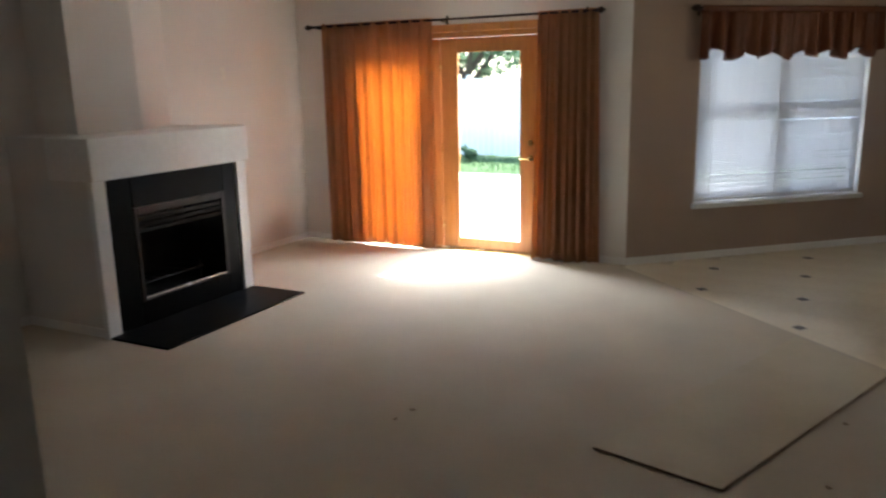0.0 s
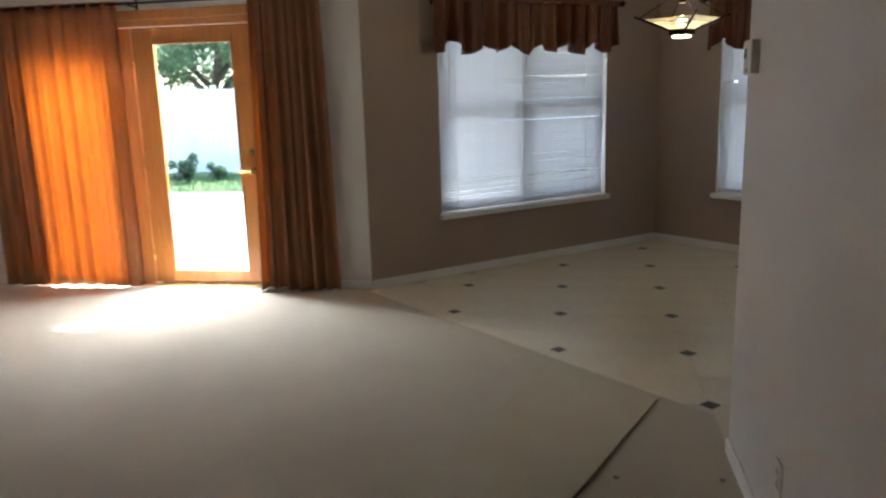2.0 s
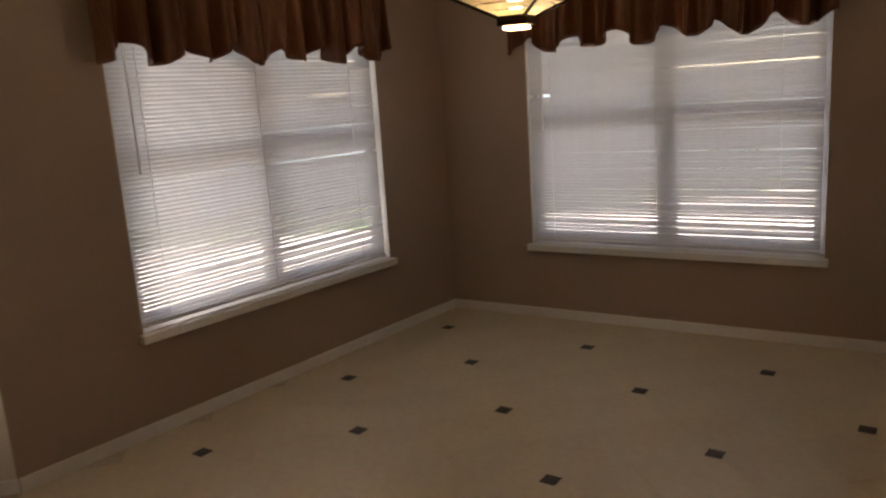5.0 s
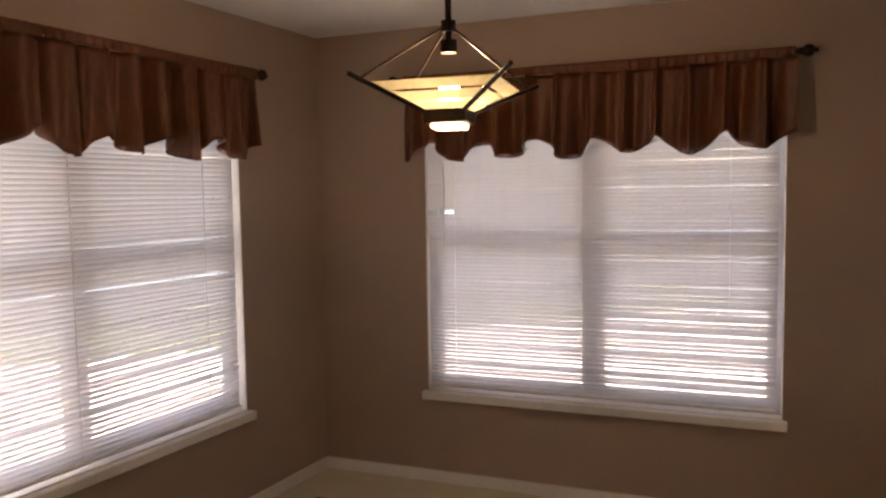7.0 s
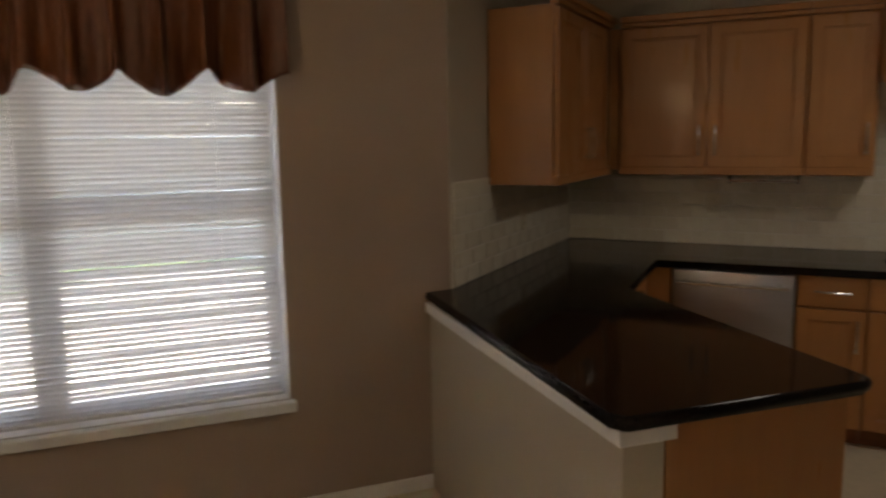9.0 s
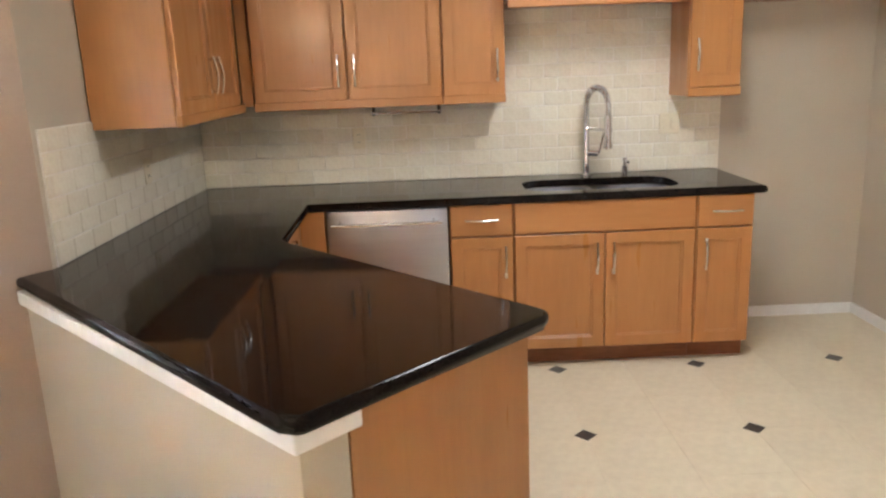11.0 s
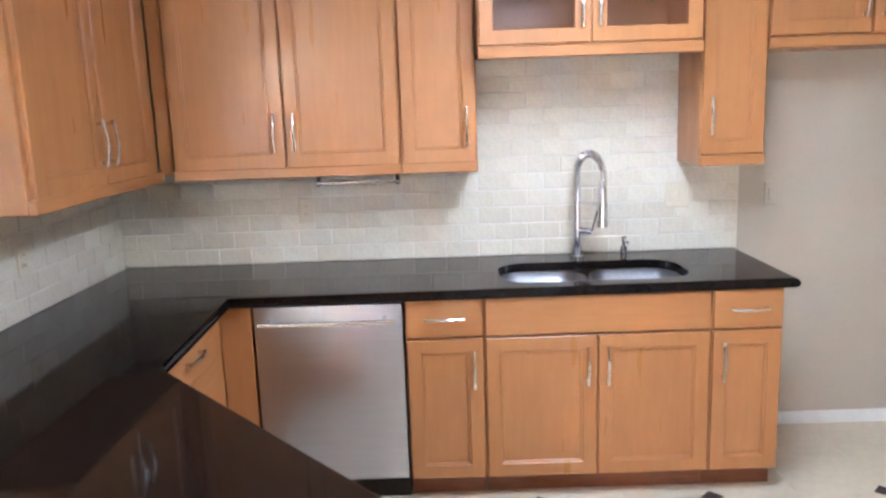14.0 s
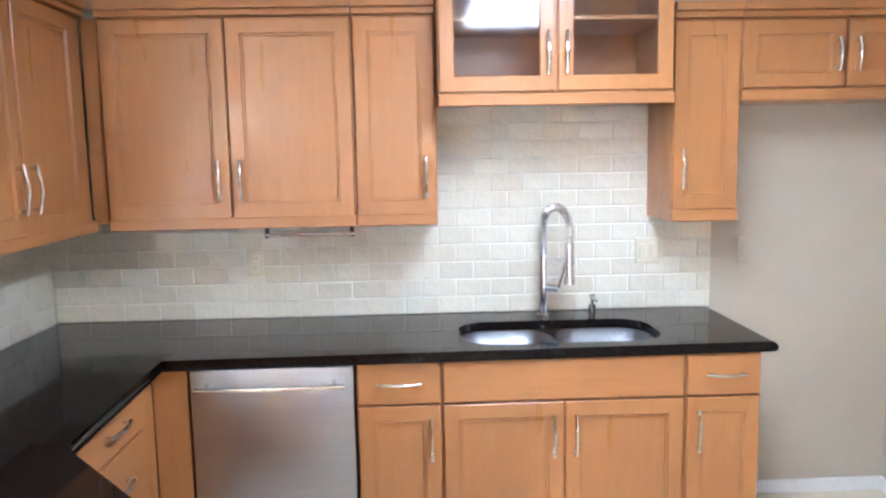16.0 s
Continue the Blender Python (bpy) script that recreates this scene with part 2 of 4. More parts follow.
def mesh_of(name, bm, material, smooth=False):
    bmesh.ops.recalc_face_normals(bm, faces=bm.faces[:])
    me = bpy.data.meshes.new(name)
    bm.to_mesh(me)
    bm.free()
    me.materials.append(material)
    if smooth:
        me.shade_smooth()
        me.set_sharp_from_angle(angle=radians(38))
    return me


def part(name, bm, material, parent=None, label="", smooth=False, at=None):
    """Links a bmesh, or ready mesh data, as one mesh object under a thing or part."""
    me = bm if isinstance(bm, bpy.types.Mesh) else mesh_of(name, bm, material, smooth)
    ob = new(name, me)
    ob.parent = parent
    if at is not None:
        ob.location = at
    return tagged(ob, label) if label else ob


def thing(name, x, y, z, rz, label, category, group=""):
    """An Empty at a thing's base; its local x runs along the front, y to the back, z up."""
    ob = new(name)
    ob.empty_display_size = 0.1
    ob.matrix_basis = pose(x, y, z, 0, 0, rz)
    return tagged(ob, label, category, group)


def structure(name, bm, material, label, category, smooth=False):
    return tagged(part(name, bm, material, smooth=smooth), label, category, kind="structure")


def local(bm, m):
    bmesh.ops.transform(bm, matrix=m, verts=bm.verts[:])
    return bm


# ---- the plan ----
CEIL = 2.47
LEFT_X, SINK_X, SIDE_Y = -3.45, 6.43, -3.90
BAY, PIER = (2.31, 2.05), (4.63, -0.09)
T = 0.15
A1 = math.degrees(math.atan2(BAY[1], BAY[0]))
A2 = math.degrees(math.atan2(PIER[1] - BAY[1], PIER[0] - BAY[0]))
L1 = math.hypot(*BAY)
L2 = math.hypot(PIER[0] - BAY[0], PIER[1] - BAY[1])
W0, W1, WZ0, WZ1 = 0.65, 2.43, 0.512, 2.08
DX0, DX1, DZ1 = -2.86, -0.78, 2.07


def wall_bm(s0, s1, openings=(), z0=0.0, z1=CEIL, t=T):
    """A wall along local x, its room face at y = 0, with openings (s0, s1, z0, z1) cut through."""
    bm = bmesh.new()
    xs = sorted({s0, s1, *(v for o in openings for v in o[:2])})
    for a, b in zip(xs, xs[1:]):
        o = next((o for o in openings if o[0] <= a and b <= o[1]), None)
        for za, zb in ([(z0, z1)] if not o else [(z0, o[2]), (o[3], z1)]):
            if zb - za > 1e-4:
                box(bm, a, b, 0, t, za, zb)
    bmesh.ops.remove_doubles(bm, verts=bm.verts[:], dist=1e-5)
    return bm


def wall(name, x, y, rz, bm, material, label):
    return structure(name, local(bm, pose(x, y, 0, 0, 0, rz)), material, label, "wall")


wall("wall_north", 0, 0, 0, wall_bm(LEFT_X - T, 0, [(DX0, DX1, 0, DZ1)]), M_WHITE_WALL, "white painted wall with a wide patio door opening")
wall("wall_bay_1", 0, 0, A1, wall_bm(0, L1 + T, [(W0, W1, WZ0, WZ1)]), M_TAN_WALL, "tan painted bay wall with a wide window opening")
wall("wall_bay_2", *BAY, A2, wall_bm(0, L2, [(W0, W1, WZ0, WZ1)]), M_TAN_WALL, "tan painted bay wall with a wide window opening")
wall("wall_kitchen", *PIER, 0, wall_bm(0, SINK_X - PIER[0] + T), M_BEIGE_WALL, "beige painted kitchen wall behind the tiles")
wall("wall_east", SINK_X, PIER[1], -90, wall_bm(0, PIER[1] - SIDE_Y + T), M_BEIGE_WALL, "beige painted wall behind the kitchen sink")
wall("wall_side", SINK_X, SIDE_Y, 180, wall_bm(0, SINK_X - 2.20, t=0.07), M_BEIGE_WALL, "beige painted wall beside the fridge space")
wall("wall_partition", 2.15, -2.47, -90, wall_bm(0, -2.47 - SIDE_Y + 0.07, t=0.12), M_WHITE_WALL, "short white partition wall with a thermostat")
wall("wall_west", LEFT_X, -5.75, 90, wall_bm(0, 5.75), M_WHITE_WALL, "white painted wall behind the fireplace")
wall("wall_entry", 0.10, -5.63, 180, wall_bm(0, 0.10 - LEFT_X, t=0.12), M_WHITE_WALL, "white painted wall end by the entry")
wall("wall_hall", -0.02, -8.2, 90, wall_bm(0, 2.45, t=0.12), M_WHITE_WALL, "plain hall wall")
wall("wall_back", 5.2, -8.2, 180, wall_bm(0, 5.3), M_WHITE_WALL, "plain wall at the back of the hall")
wall("wall_hall_end", 5.2, SIDE_Y - 0.07, -90, wall_bm(0, 4.3), M_WHITE_WALL, "plain wall at the end of the hall")

structure("ceiling", boxes((LEFT_X - T, SINK_X + T, -8.35, 0.14, CEIL, CEIL + 0.12), bevel=0), M_CEIL, "white textured flat ceiling", "ceiling")
_b = prism([(0.0, 0.14), (4.45, 0.14), (2.35, 2.36)], CEIL, CEIL + 0.12)
structure("ceiling_bay", _b, M_CEIL, "white textured ceiling of the bay", "ceiling")

# floors: carpet in the living room, vinyl in the bay and kitchen
structure("floor", boxes((LEFT_X - T, SINK_X + T, -8.35, 0.0, -0.12, -0.012), bevel=0), M_VINYL_JOINT, "bare subfloor under carpet and vinyl", "floor")
structure("floor_bay", prism([(-0.02, 0.0), (4.75, 0.0), (2.35, 2.4)], -0.12, -0.012), M_VINYL_JOINT, "bare subfloor under the bay vinyl", "floor")
EDGE = [(0.0, -0.10), (2.15, -2.12)]
_c = prism([(LEFT_X, -8.2), (5.2, -8.2), (5.2, SIDE_Y - 0.07), (2.15, SIDE_Y - 0.07), (2.15, -2.12), (0.0, -0.10), (0.0, 0.12), (LEFT_X, 0.12)], -0.012, 0.006, bevel=0.004, segments=2)
structure("carpet", _c, M_CARPET, "worn beige wall to wall carpet", "carpet")
_v = prism([(0.0, -0.098), (2.152, -2.118), (2.152, -2.47), (2.27, -2.47), (2.27, SIDE_Y), (SINK_X, SIDE_Y), (SINK_X, PIER[1]), PIER, BAY, (0.0, 0.0)], -0.012, 0.0)
VINYL = structure("vinyl_floor", _v, M_VINYL_JOINT, "cream vinyl floor with small dark diamond inlays", "floor")


def baseboard(name, x, y, rz, s0, s1):
    bm = boxes((s0, s1, -0.014, 0.0, 0.0, 0.066), bevel=0.004)
    structure(name, local(bm, pose(x, y, 0, 0, 0, rz)), M_TRIM, "white painted baseboard", "baseboard")


baseboard("baseboard", 0, 0, 0, LEFT_X, DX0 - 0.08)
baseboard("baseboard", 0, 0, 0, DX1 + 0.08, 0.005)
baseboard("baseboard", 0, 0, A1, 0.005, L1 - 0.014)
baseboard("baseboard", *BAY, A2, 0.0, L2 - 0.10)
baseboard("baseboard", SINK_X, PIER[1], -90, 2.99, PIER[1] - SIDE_Y - 0.014)
baseboard("baseboard", SINK_X, SIDE_Y, 180, 0.0, 4.1)
baseboard("baseboard", 2.15, -2.47, -90, 0.0, 1.50)
baseboard("baseboard", LEFT_X, -5.63, 90, 0.0, 2.34)
baseboard("baseboard", LEFT_X, -5.63, 90, 3.75, 5.61)

# ---- living room: patio door, curtains, fireplace ----
def patio_door():
    d = thing("door_1", DX0, 0, 0, 0, "orange stained pine French patio door with a full glass pane", "patio door")
    d["kind"] = "structure"
    w = DX1 - DX0
    part("door_frame", boxes((0, 0.05, 0.0, T, 0, DZ1), (w - 0.05, w, 0.0, T, 0, DZ1), (0.05, w - 0.05, 0.0, T, DZ1 - 0.05, DZ1)), M_DOOR, d)
    part("casing", boxes((-0.07, 0.0, -0.02, 0.0, 0, DZ1 + 0.07), (w, w + 0.07, -0.02, 0.0, 0, DZ1 + 0.07), (0.0, w, -0.02, 0.0, DZ1, DZ1 + 0.07), bevel=0.004), M_DOOR, d)
    part("threshold", boxes((0.0, w, -0.03, T + 0.05, 0.0, 0.022), bevel=0.005), M_BRASS, d, "worn metal threshold")
    half = (w - 0.10) / 2
    for i, x in enumerate((0.05, 0.05 + half)):
        x0, x1, z0, z1 = x + 0.004, x + half - 0.004, 0.026, DZ1 - 0.054
        y0, y1, s = 0.035, 0.08, 0.165
        leaf = part("door_leaf", boxes((x0, x0 + s, y0, y1, z0, z1), (x1 - s, x1, y0, y1, z0, z1), (x0 + s, x1 - s, y0, y1, z0, z0 + 0.085), (x0 + s, x1 - s, y0, y1, z1 - 0.115, z1), bevel=0.003), M_DOOR, d)
        part("glazing_bead", boxes((x0 + s, x0 + s + 0.014, y0 - 0.008, y0 + 0.012, z0 + 0.085, z1 - 0.115), (x1 - s - 0.014, x1 - s, y0 - 0.008, y0 + 0.012, z0 + 0.085, z1 - 0.115),
                                   (x0 + s + 0.014, x1 - s - 0.014, y0 - 0.008, y0 + 0.012, z0 + 0.085, z0 + 0.099), (x0 + s + 0.014, x1 - s - 0.014, y0 - 0.008, y0 + 0.012, z1 - 0.129, z1 - 0.115)), M_DOOR, leaf)
        pane = part("pane", boxes((x0 + s, x1 - s, 0.054, 0.060, z0 + 0.085, z1 - 0.115), bevel=0), M_GLASS, leaf, "clear glass pane")
        pane.visible_shadow = False
        for z in (0.25, 1.0, 1.78):
            hx = x0 + 0.004 if i else x0 - 0.002
            part("hinge", rods(((hx, y0 - 0.006, z - 0.045), (hx, y0 - 0.006, z + 0.045), 0.007)), M_BRASS, leaf, "brass hinge", True)
        if i:
            hx = x1 - 0.07
            bm = rods(((hx, y0 - 0.012, 0.92), (hx, y0, 0.92), 0.03), ((hx, y0 - 0.055, 0.92), (hx, y0 - 0.008, 0.92), 0.010), sides=16)
            rod(bm, (hx + 0.005, y0 - 0.05, 0.92), (hx - 0.10, y0 - 0.05, 0.915), 0.009)
            part("lever_handle", bm, M_BRASS, leaf, "polished brass lever handle", True)
            bm = rods(((hx, y0 - 0.016, 1.06), (hx, y0, 1.06), 0.028), ((hx, y0 - 0.03, 1.06), (hx, y0 - 0.014, 1.06), 0.012), sides=16)
            box(bm, hx - 0.018, hx + 0.018, y0 - 0.036, y0 - 0.028, 1.053, 1.067, 0.002)
            part("deadbolt", bm, M_BRASS, leaf, "polished brass deadbolt", True)


patio_door()


def drape(x0, x1, z0, z1, folds, amp, bottom=None, flare=0.0, gather=0.0, seed=0, nx=160, nz=24):
    """Hanging cloth with uneven vertical folds, deeper towards the hem."""
    rnd = random.Random(seed)
    ph = [rnd.uniform(0, 6.28) for _ in range(5)]
    bm = bmesh.new()
    grid = []
    for j in range(nz + 1):
        v = j / nz
        row = []
        for i in range(nx + 1):
            u = i / nx
            zb = z0 + (bottom(u) if bottom else 0.006 * math.sin(9 * u + ph[1]))
            z = z1 + (zb - z1) * v
            k = 0.45 + 0.55 * v
            wave = math.sin(2 * math.pi * folds * u + 0.8 * math.sin(5 * u + ph[0]) + 0.25 * v) * (0.75 + 0.25 * math.sin(11 * u + ph[2]))
            y = -amp * k * wave - 0.3 * amp * math.sin(2 * math.pi * folds * 2.3 * u + ph[3] + v) * k
            x = x0 + (x1 - x0) * u + flare * v * (u - 0.5) + 0.25 * amp * math.cos(2 * math.pi * folds * u + ph[4])
            row.append(bm.verts.new((x, y, z)))
        grid.append(row)
    for a, b in zip(grid, grid[1:]):
        for i in range(nx):
            bm.faces.new((a[i], a[i + 1], b[i + 1], b[i]))
    return bm


def cloth(name, bm, material, parent):
    ob = part(name, bm, material, parent, smooth=True)
    s = ob.modifiers.new("thickness", "SOLIDIFY")
    s.thickness = 0.0025
    return ob


def curtain_rod(name, x, y, z, rz, length, brackets, label):
    t = thing(name, x, y, z, rz, label, "curtain rod")
    part("pole", rods(((0, 0, 0), (length, 0, 0), 0.011), sides=14), M_BRONZE, t, smooth=True)
    for e, s in ((0, -1), (length, 1)):
        bm = rods(((e, 0, 0), (e + s * 0.02, 0, 0), 0.016))
        ball(bm, (e + s * 0.042, 0, 0), 0.028)
        ball(bm, (e + s * 0.072, 0, 0), 0.012)
        part("finial", bm, M_BRONZE, t, "dark ball finial", True)
    for b in brackets:
        bm = rods(((b, 0, -0.016), (b, 0.105, -0.016), 0.007))
        box(bm, b - 0.012, b + 0.012, 0.094, 0.1, -0.055, 0.04, 0.002)
        box(bm, b - 0.009, b + 0.009, -0.016, 0.012, -0.02, -0.011, 0.001)
        part("bracket", bm, M_BRONZE, t)
    return t


curtain_rod("curtain_rod", -3.19, -0.1, 2.18, 0, 2.90, (0.08, 1.47, 2.80), "dark bronze curtain rod with ball finials above the door")
t = thing("curtain", -3.06, -0.1, 2.2, 0, "copper orange floor length curtain covering the fixed leaf", "curtain", "door curtains")
cloth("panel", drape(0.0, 1.24, -2.175, 0.0, 9, 0.030, seed=3), M_CURTAIN, t)
t = thing("curtain", -0.80, -0.1, 2.2, 0, "copper brown curtain drawn to the side in deep folds", "curtain", "door curtains")
cloth("panel", drape(0.0, 0.53, -2.185, 0.0, 6, 0.052, flare=0.09, seed=8), M_CURTAIN, t)


# outline of the chimney breast on the fireplace, which narrows to one side
BREAST = [(0.25, 0.40), (0.80, 0.40), (1.37, 0.70), (1.37, 0.81), (0.25, 0.81)]


def fireplace():
    x, y0, y1 = -2.64, -3.28, -1.91
    # local x runs along the front (world -y to +y would mirror, so use rz = 90: x -> +y, y -> -x)
    f = thing("fireplace", x, y0, 0, 90, "white plaster fireplace with black slate surround and hearth", "fireplace")
    w = y1 - y0
    d = x - LEFT_X
    o0, o1, oz0, oz1 = 0.28, w - 0.22, 0.18, 0.835
    for r in ((0.0, o0 - 0.01, 0.02, d, 0, 1.20), (o1 + 0.01, w, 0.02, d, 0, 1.20), (o0 - 0.01, o1 + 0.01, 0.02, d, oz1 + 0.01, 1.20), (o0 - 0.01, o1 + 0.01, 0.02, d, 0, oz0 - 0.01)):
        part("chimney_base", boxes(r, bevel=0), M_WHITE_WALL, f)
    part("mantel", boxes((-0.04, w + 0.05, -0.055, d * 0.45, 1.05, 1.325), bevel=0.008), M_TRIM, f, "deep white painted mantel beam")
    part("mantel_body", boxes((0.0, w, d * 0.45, d, 1.2, 1.322), bevel=0.003), M_WHITE_WALL, f)
    part("pilaster", boxes((-0.03, 0.075, -0.03, 0.02, 0, 1.05), bevel=0.006), M_TRIM, f)
    part("pilaster", boxes((w - 0.075, w + 0.03, -0.03, 0.02, 0, 1.05), bevel=0.006), M_TRIM, f)
    for r in ((0.078, o0, -0.012, 0.02, 0.012, 1.048), (o1, w - 0.078, -0.012, 0.02, 0.012, 1.048), (o0 + 0.002, o1 - 0.002, -0.012, 0.02, oz1, 1.048), (o0 + 0.002, o1 - 0.002, -0.012, 0.02, 0.012, oz0)):
        part("surround_slab", boxes(r, bevel=0.003), M_SLATE, f, "black slate surround slab")
    part("hearth", boxes((-0.02, w + 0.03, -0.54, -0.014, 0.0, 0.018), bevel=0.005), M_SLATE, f, "black slate hearth slab")
    shell = box(bmesh.new(), o0 - 0.008, o1 + 0.008, 0.021, 0.43, oz0 - 0.008, oz1 + 0.008)
    bmesh.ops.delete(shell, geom=[q for q in shell.faces if q.calc_center_median().y < 0.03], context="FACES")
    fb = part("firebox", shell, M_SOOT, f, "sooty black firebox")
    fb.modifiers.new("thickness", "SOLIDIFY").thickness = 0.008
    part("frame", boxes((o0, o0 + 0.035, -0.02, 0.0, oz0, oz1), (o1 - 0.035, o1, -0.02, 0.0, oz0, oz1), (o0 + 0.035, o1 - 0.035, -0.02, 0.0, oz1 - 0.05, oz1), bevel=0.003), M_BLACK, fb)
    for k in range(3):
        z = oz1 - 0.085 - 0.04 * k
        part("louvre", local(boxes((o0 + 0.036, o1 - 0.036, -0.004, 0.004, -0.016, 0.016)), pose(0, 0.0, z, 25)), M_BLACK, fb)
    part("lower_rail", boxes((o0 + 0.036, o1 - 0.036, -0.022, 0.004, oz0 + 0.014, oz0 + 0.028), bevel=0.003), M_NICKEL, fb, "scuffed metal lower rail")
    g = bmesh.new()
    for k in range(7):
        gx = o0 + 0.16 + k * (o1 - o0 - 0.32) / 6
        rod(g, (gx, 0.12, oz0 + 0.09), (gx, 0.34, oz0 + 0.09), 0.008, 8)
    rod(g, (o0 + 0.14, 0.13, oz0 + 0.085), (o1 - 0.14, 0.13, oz0 + 0.085), 0.009, 8)
    rod(g, (o0 + 0.16, 0.14, oz0), (o0 + 0.16, 0.14, oz0 + 0.13), 0.008, 8)
    rod(g, (o1 - 0.16, 0.14, oz0), (o1 - 0.16, 0.14, oz0 + 0.13), 0.008, 8)
    part("grate", g, M_BLACK, fb)
    # chimney breast above, narrower and set back
    part("chimney_breast", prism(BREAST, 1.324, CEIL), M_WHITE_WALL, f)


fireplace()
baseboard("baseboard", LEFT_X, -3.28, 0, 0.014, 0.79)


def wall_plate(name, x, y, z, rz, label, category, kind):
    """Outlet, switch or control on a wall: local y points into the wall."""
    t = thing(name, x, y, z, rz, label, category)
    if kind == "thermostat":
        part("housing", boxes((-0.055, 0.055, -0.032, 0, -0.06, 0.06), bevel=0.008), M_PLASTIC, t)
        part("display", boxes((-0.038, 0.0, -0.0335, -0.031, -0.005, 0.03), bevel=0), M_SCREEN, t, "grey display")
        part("lever", boxes((-0.02, 0.02, -0.038, -0.03, -0.05, -0.038), bevel=0.002), M_PLASTIC, t)
        return t
    shell = M_BEIGE_WALL if "painted" in label else M_PLATE if "almond" in label else M_PLASTIC
    wide = 0.058 if kind == "double" else 0.036
    part("plate", boxes((-wide, wide, -0.006, 0, -0.058, 0.058), bevel=0.003), shell, t)
    for cx in ((-0.023, 0.023) if kind == "double" else (0,)):
        if kind == "outlet":
            for cz in (-0.02, 0.02):
                s = part("socket", boxes((-0.014, 0.014, -0.0085, -0.005, cz - 0.013, cz + 0.013), bevel=0.003), shell, t)
                part("slots", boxes((-0.007, -0.005, -0.0095, -0.008, cz - 0.004, cz + 0.006), (0.005, 0.007, -0.0095, -0.008, cz - 0.004, cz + 0.006), bevel=0), M_SCREEN, s)
        else:
            part("rocker", boxes((cx - 0.016, cx + 0.016, -0.010, -0.005, -0.033, 0.033), bevel=0.003), shell, t)
    return t


wall_plate("thermostat", 2.15, -2.585, 1.557, -90, "ivory plastic thermostat on the partition wall", "thermostat", "thermostat")
wall_plate("wall_outlet", 2.15, -3.19, 0.275, -90, "ivory double socket low on the partition wall", "outlet", "outlet")
wall_plate("light_switch", LEFT_X, -1.14, 1.74, 90, "small ivory control plate above the mantel", "switch", "single")

# runner: a loose strip of flooring on the carpet
_r = [(0.68, -3.47), (1.24, -3.61), (1.92, -1.99), (1.43, -1.52)]
t = thing("floor_runner", 0.68, -3.47, 0.006, 0, "loose tan strip of floor covering lying on carpet", "runner")
part("sheet", prism([(x - 0.68, y + 3.47) for x, y in _r], 0.0, 0.010, bevel=0.002, segments=1), M_RUNNER, t)
_e = [Vector((x - 0.68, y + 3.47, 0.007)) for x, y in _r]
part("edge", rods((_e[0], _e[1], 0.0055), (_e[1], _e[2], 0.0055), sides=8), M_RUNNER_EDGE, t, "dark frayed edge", True)


# ---- windows of the bay ----
def window(name, ox, oy, rz):
    w = thing(name, ox, oy, 0, rz, "white double sliding window with a deep white sill", "window")
    w["kind"] = "structure"
    a, b, z0, z1, y0, y1 = W0, W1, WZ0, WZ1, 0.085, 0.135
    mid = (a + b) / 2
    part("window_frame", boxes((a, a + 0.04, y0, y1, z0, z1), (b - 0.04, b, y0, y1, z0, z1), (a + 0.04, b - 0.04, y0, y1, z0, z0 + 0.04), (a + 0.04, b - 0.04, y0, y1, z1 - 0.04, z1),
                               (mid - 0.03, mid + 0.03, y0, y1, z0 + 0.04, z1 - 0.04), bevel=0.003), M_VINYL_FRAME, w)
    zm = z0 + 0.52 * (z1 - z0)
    for c, d in ((a + 0.04, mid - 0.03), (mid + 0.03, b - 0.04)):
        for za, zb, yo in ((z0 + 0.04, zm, 0.0), (zm, z1 - 0.04, 0.018)):
            s = part("sash", boxes((c, c + 0.03, y0 + yo, y0 + yo + 0.02, za, zb), (d - 0.03, d, y0 + yo, y0 + yo + 0.02, za, zb), (c + 0.03, d - 0.03, y0 + yo, y0 + yo + 0.02, za, za + 0.035), (c + 0.03, d - 0.03, y0 + yo, y0 + yo + 0.02, zb - 0.035, zb)), M_VINYL_FRAME, w)
            p = part("pane", boxes((c + 0.03, d - 0.03, y0 + yo + 0.008, y0 + yo + 0.012, za + 0.035, zb - 0.035), bevel=0), M_GLASS, s)
            p.visible_shadow = False
    part("jamb_liner", boxes((a, a + 0.004, 0.002, y0, z0 + 0.003, z1), (b - 0.004, b, 0.002, y0, z0 + 0.003, z1), (a + 0.004, b - 0.004, 0.002, y0, z1 - 0.004, z1), bevel=0), M_TRIM, w, "white painted window reveal")
    part("window_sill", boxes((a - 0.022, b + 0.018, -0.045, 0.0, z0 - 0.044, z0), (a + 0.001, b - 0.001, 0.0, y0, z0 - 0.02, z0 + 0.002), bevel=0.004), M_TRIM, w, "white painted sill board")


window("window_1", 0, 0, A1)
window("window_2", *BAY, A2)


def slat_mesh(length):
    bm = bmesh.new()
    n, wd = 4, 0.025
    rows = []
    for x in (0, length):
        rows.append([bm.verts.new((x, wd * (i / n - 0.5), 0.0022 * (1 - (2 * i / n - 1) ** 2))) for i in range(n + 1)])
    for i in range(n):
        bm.faces.new((rows[0][i], rows[1][i], rows[1][i + 1], rows[0][i + 1]))
    return mesh_of("slat", bm, M_BLIND, True)


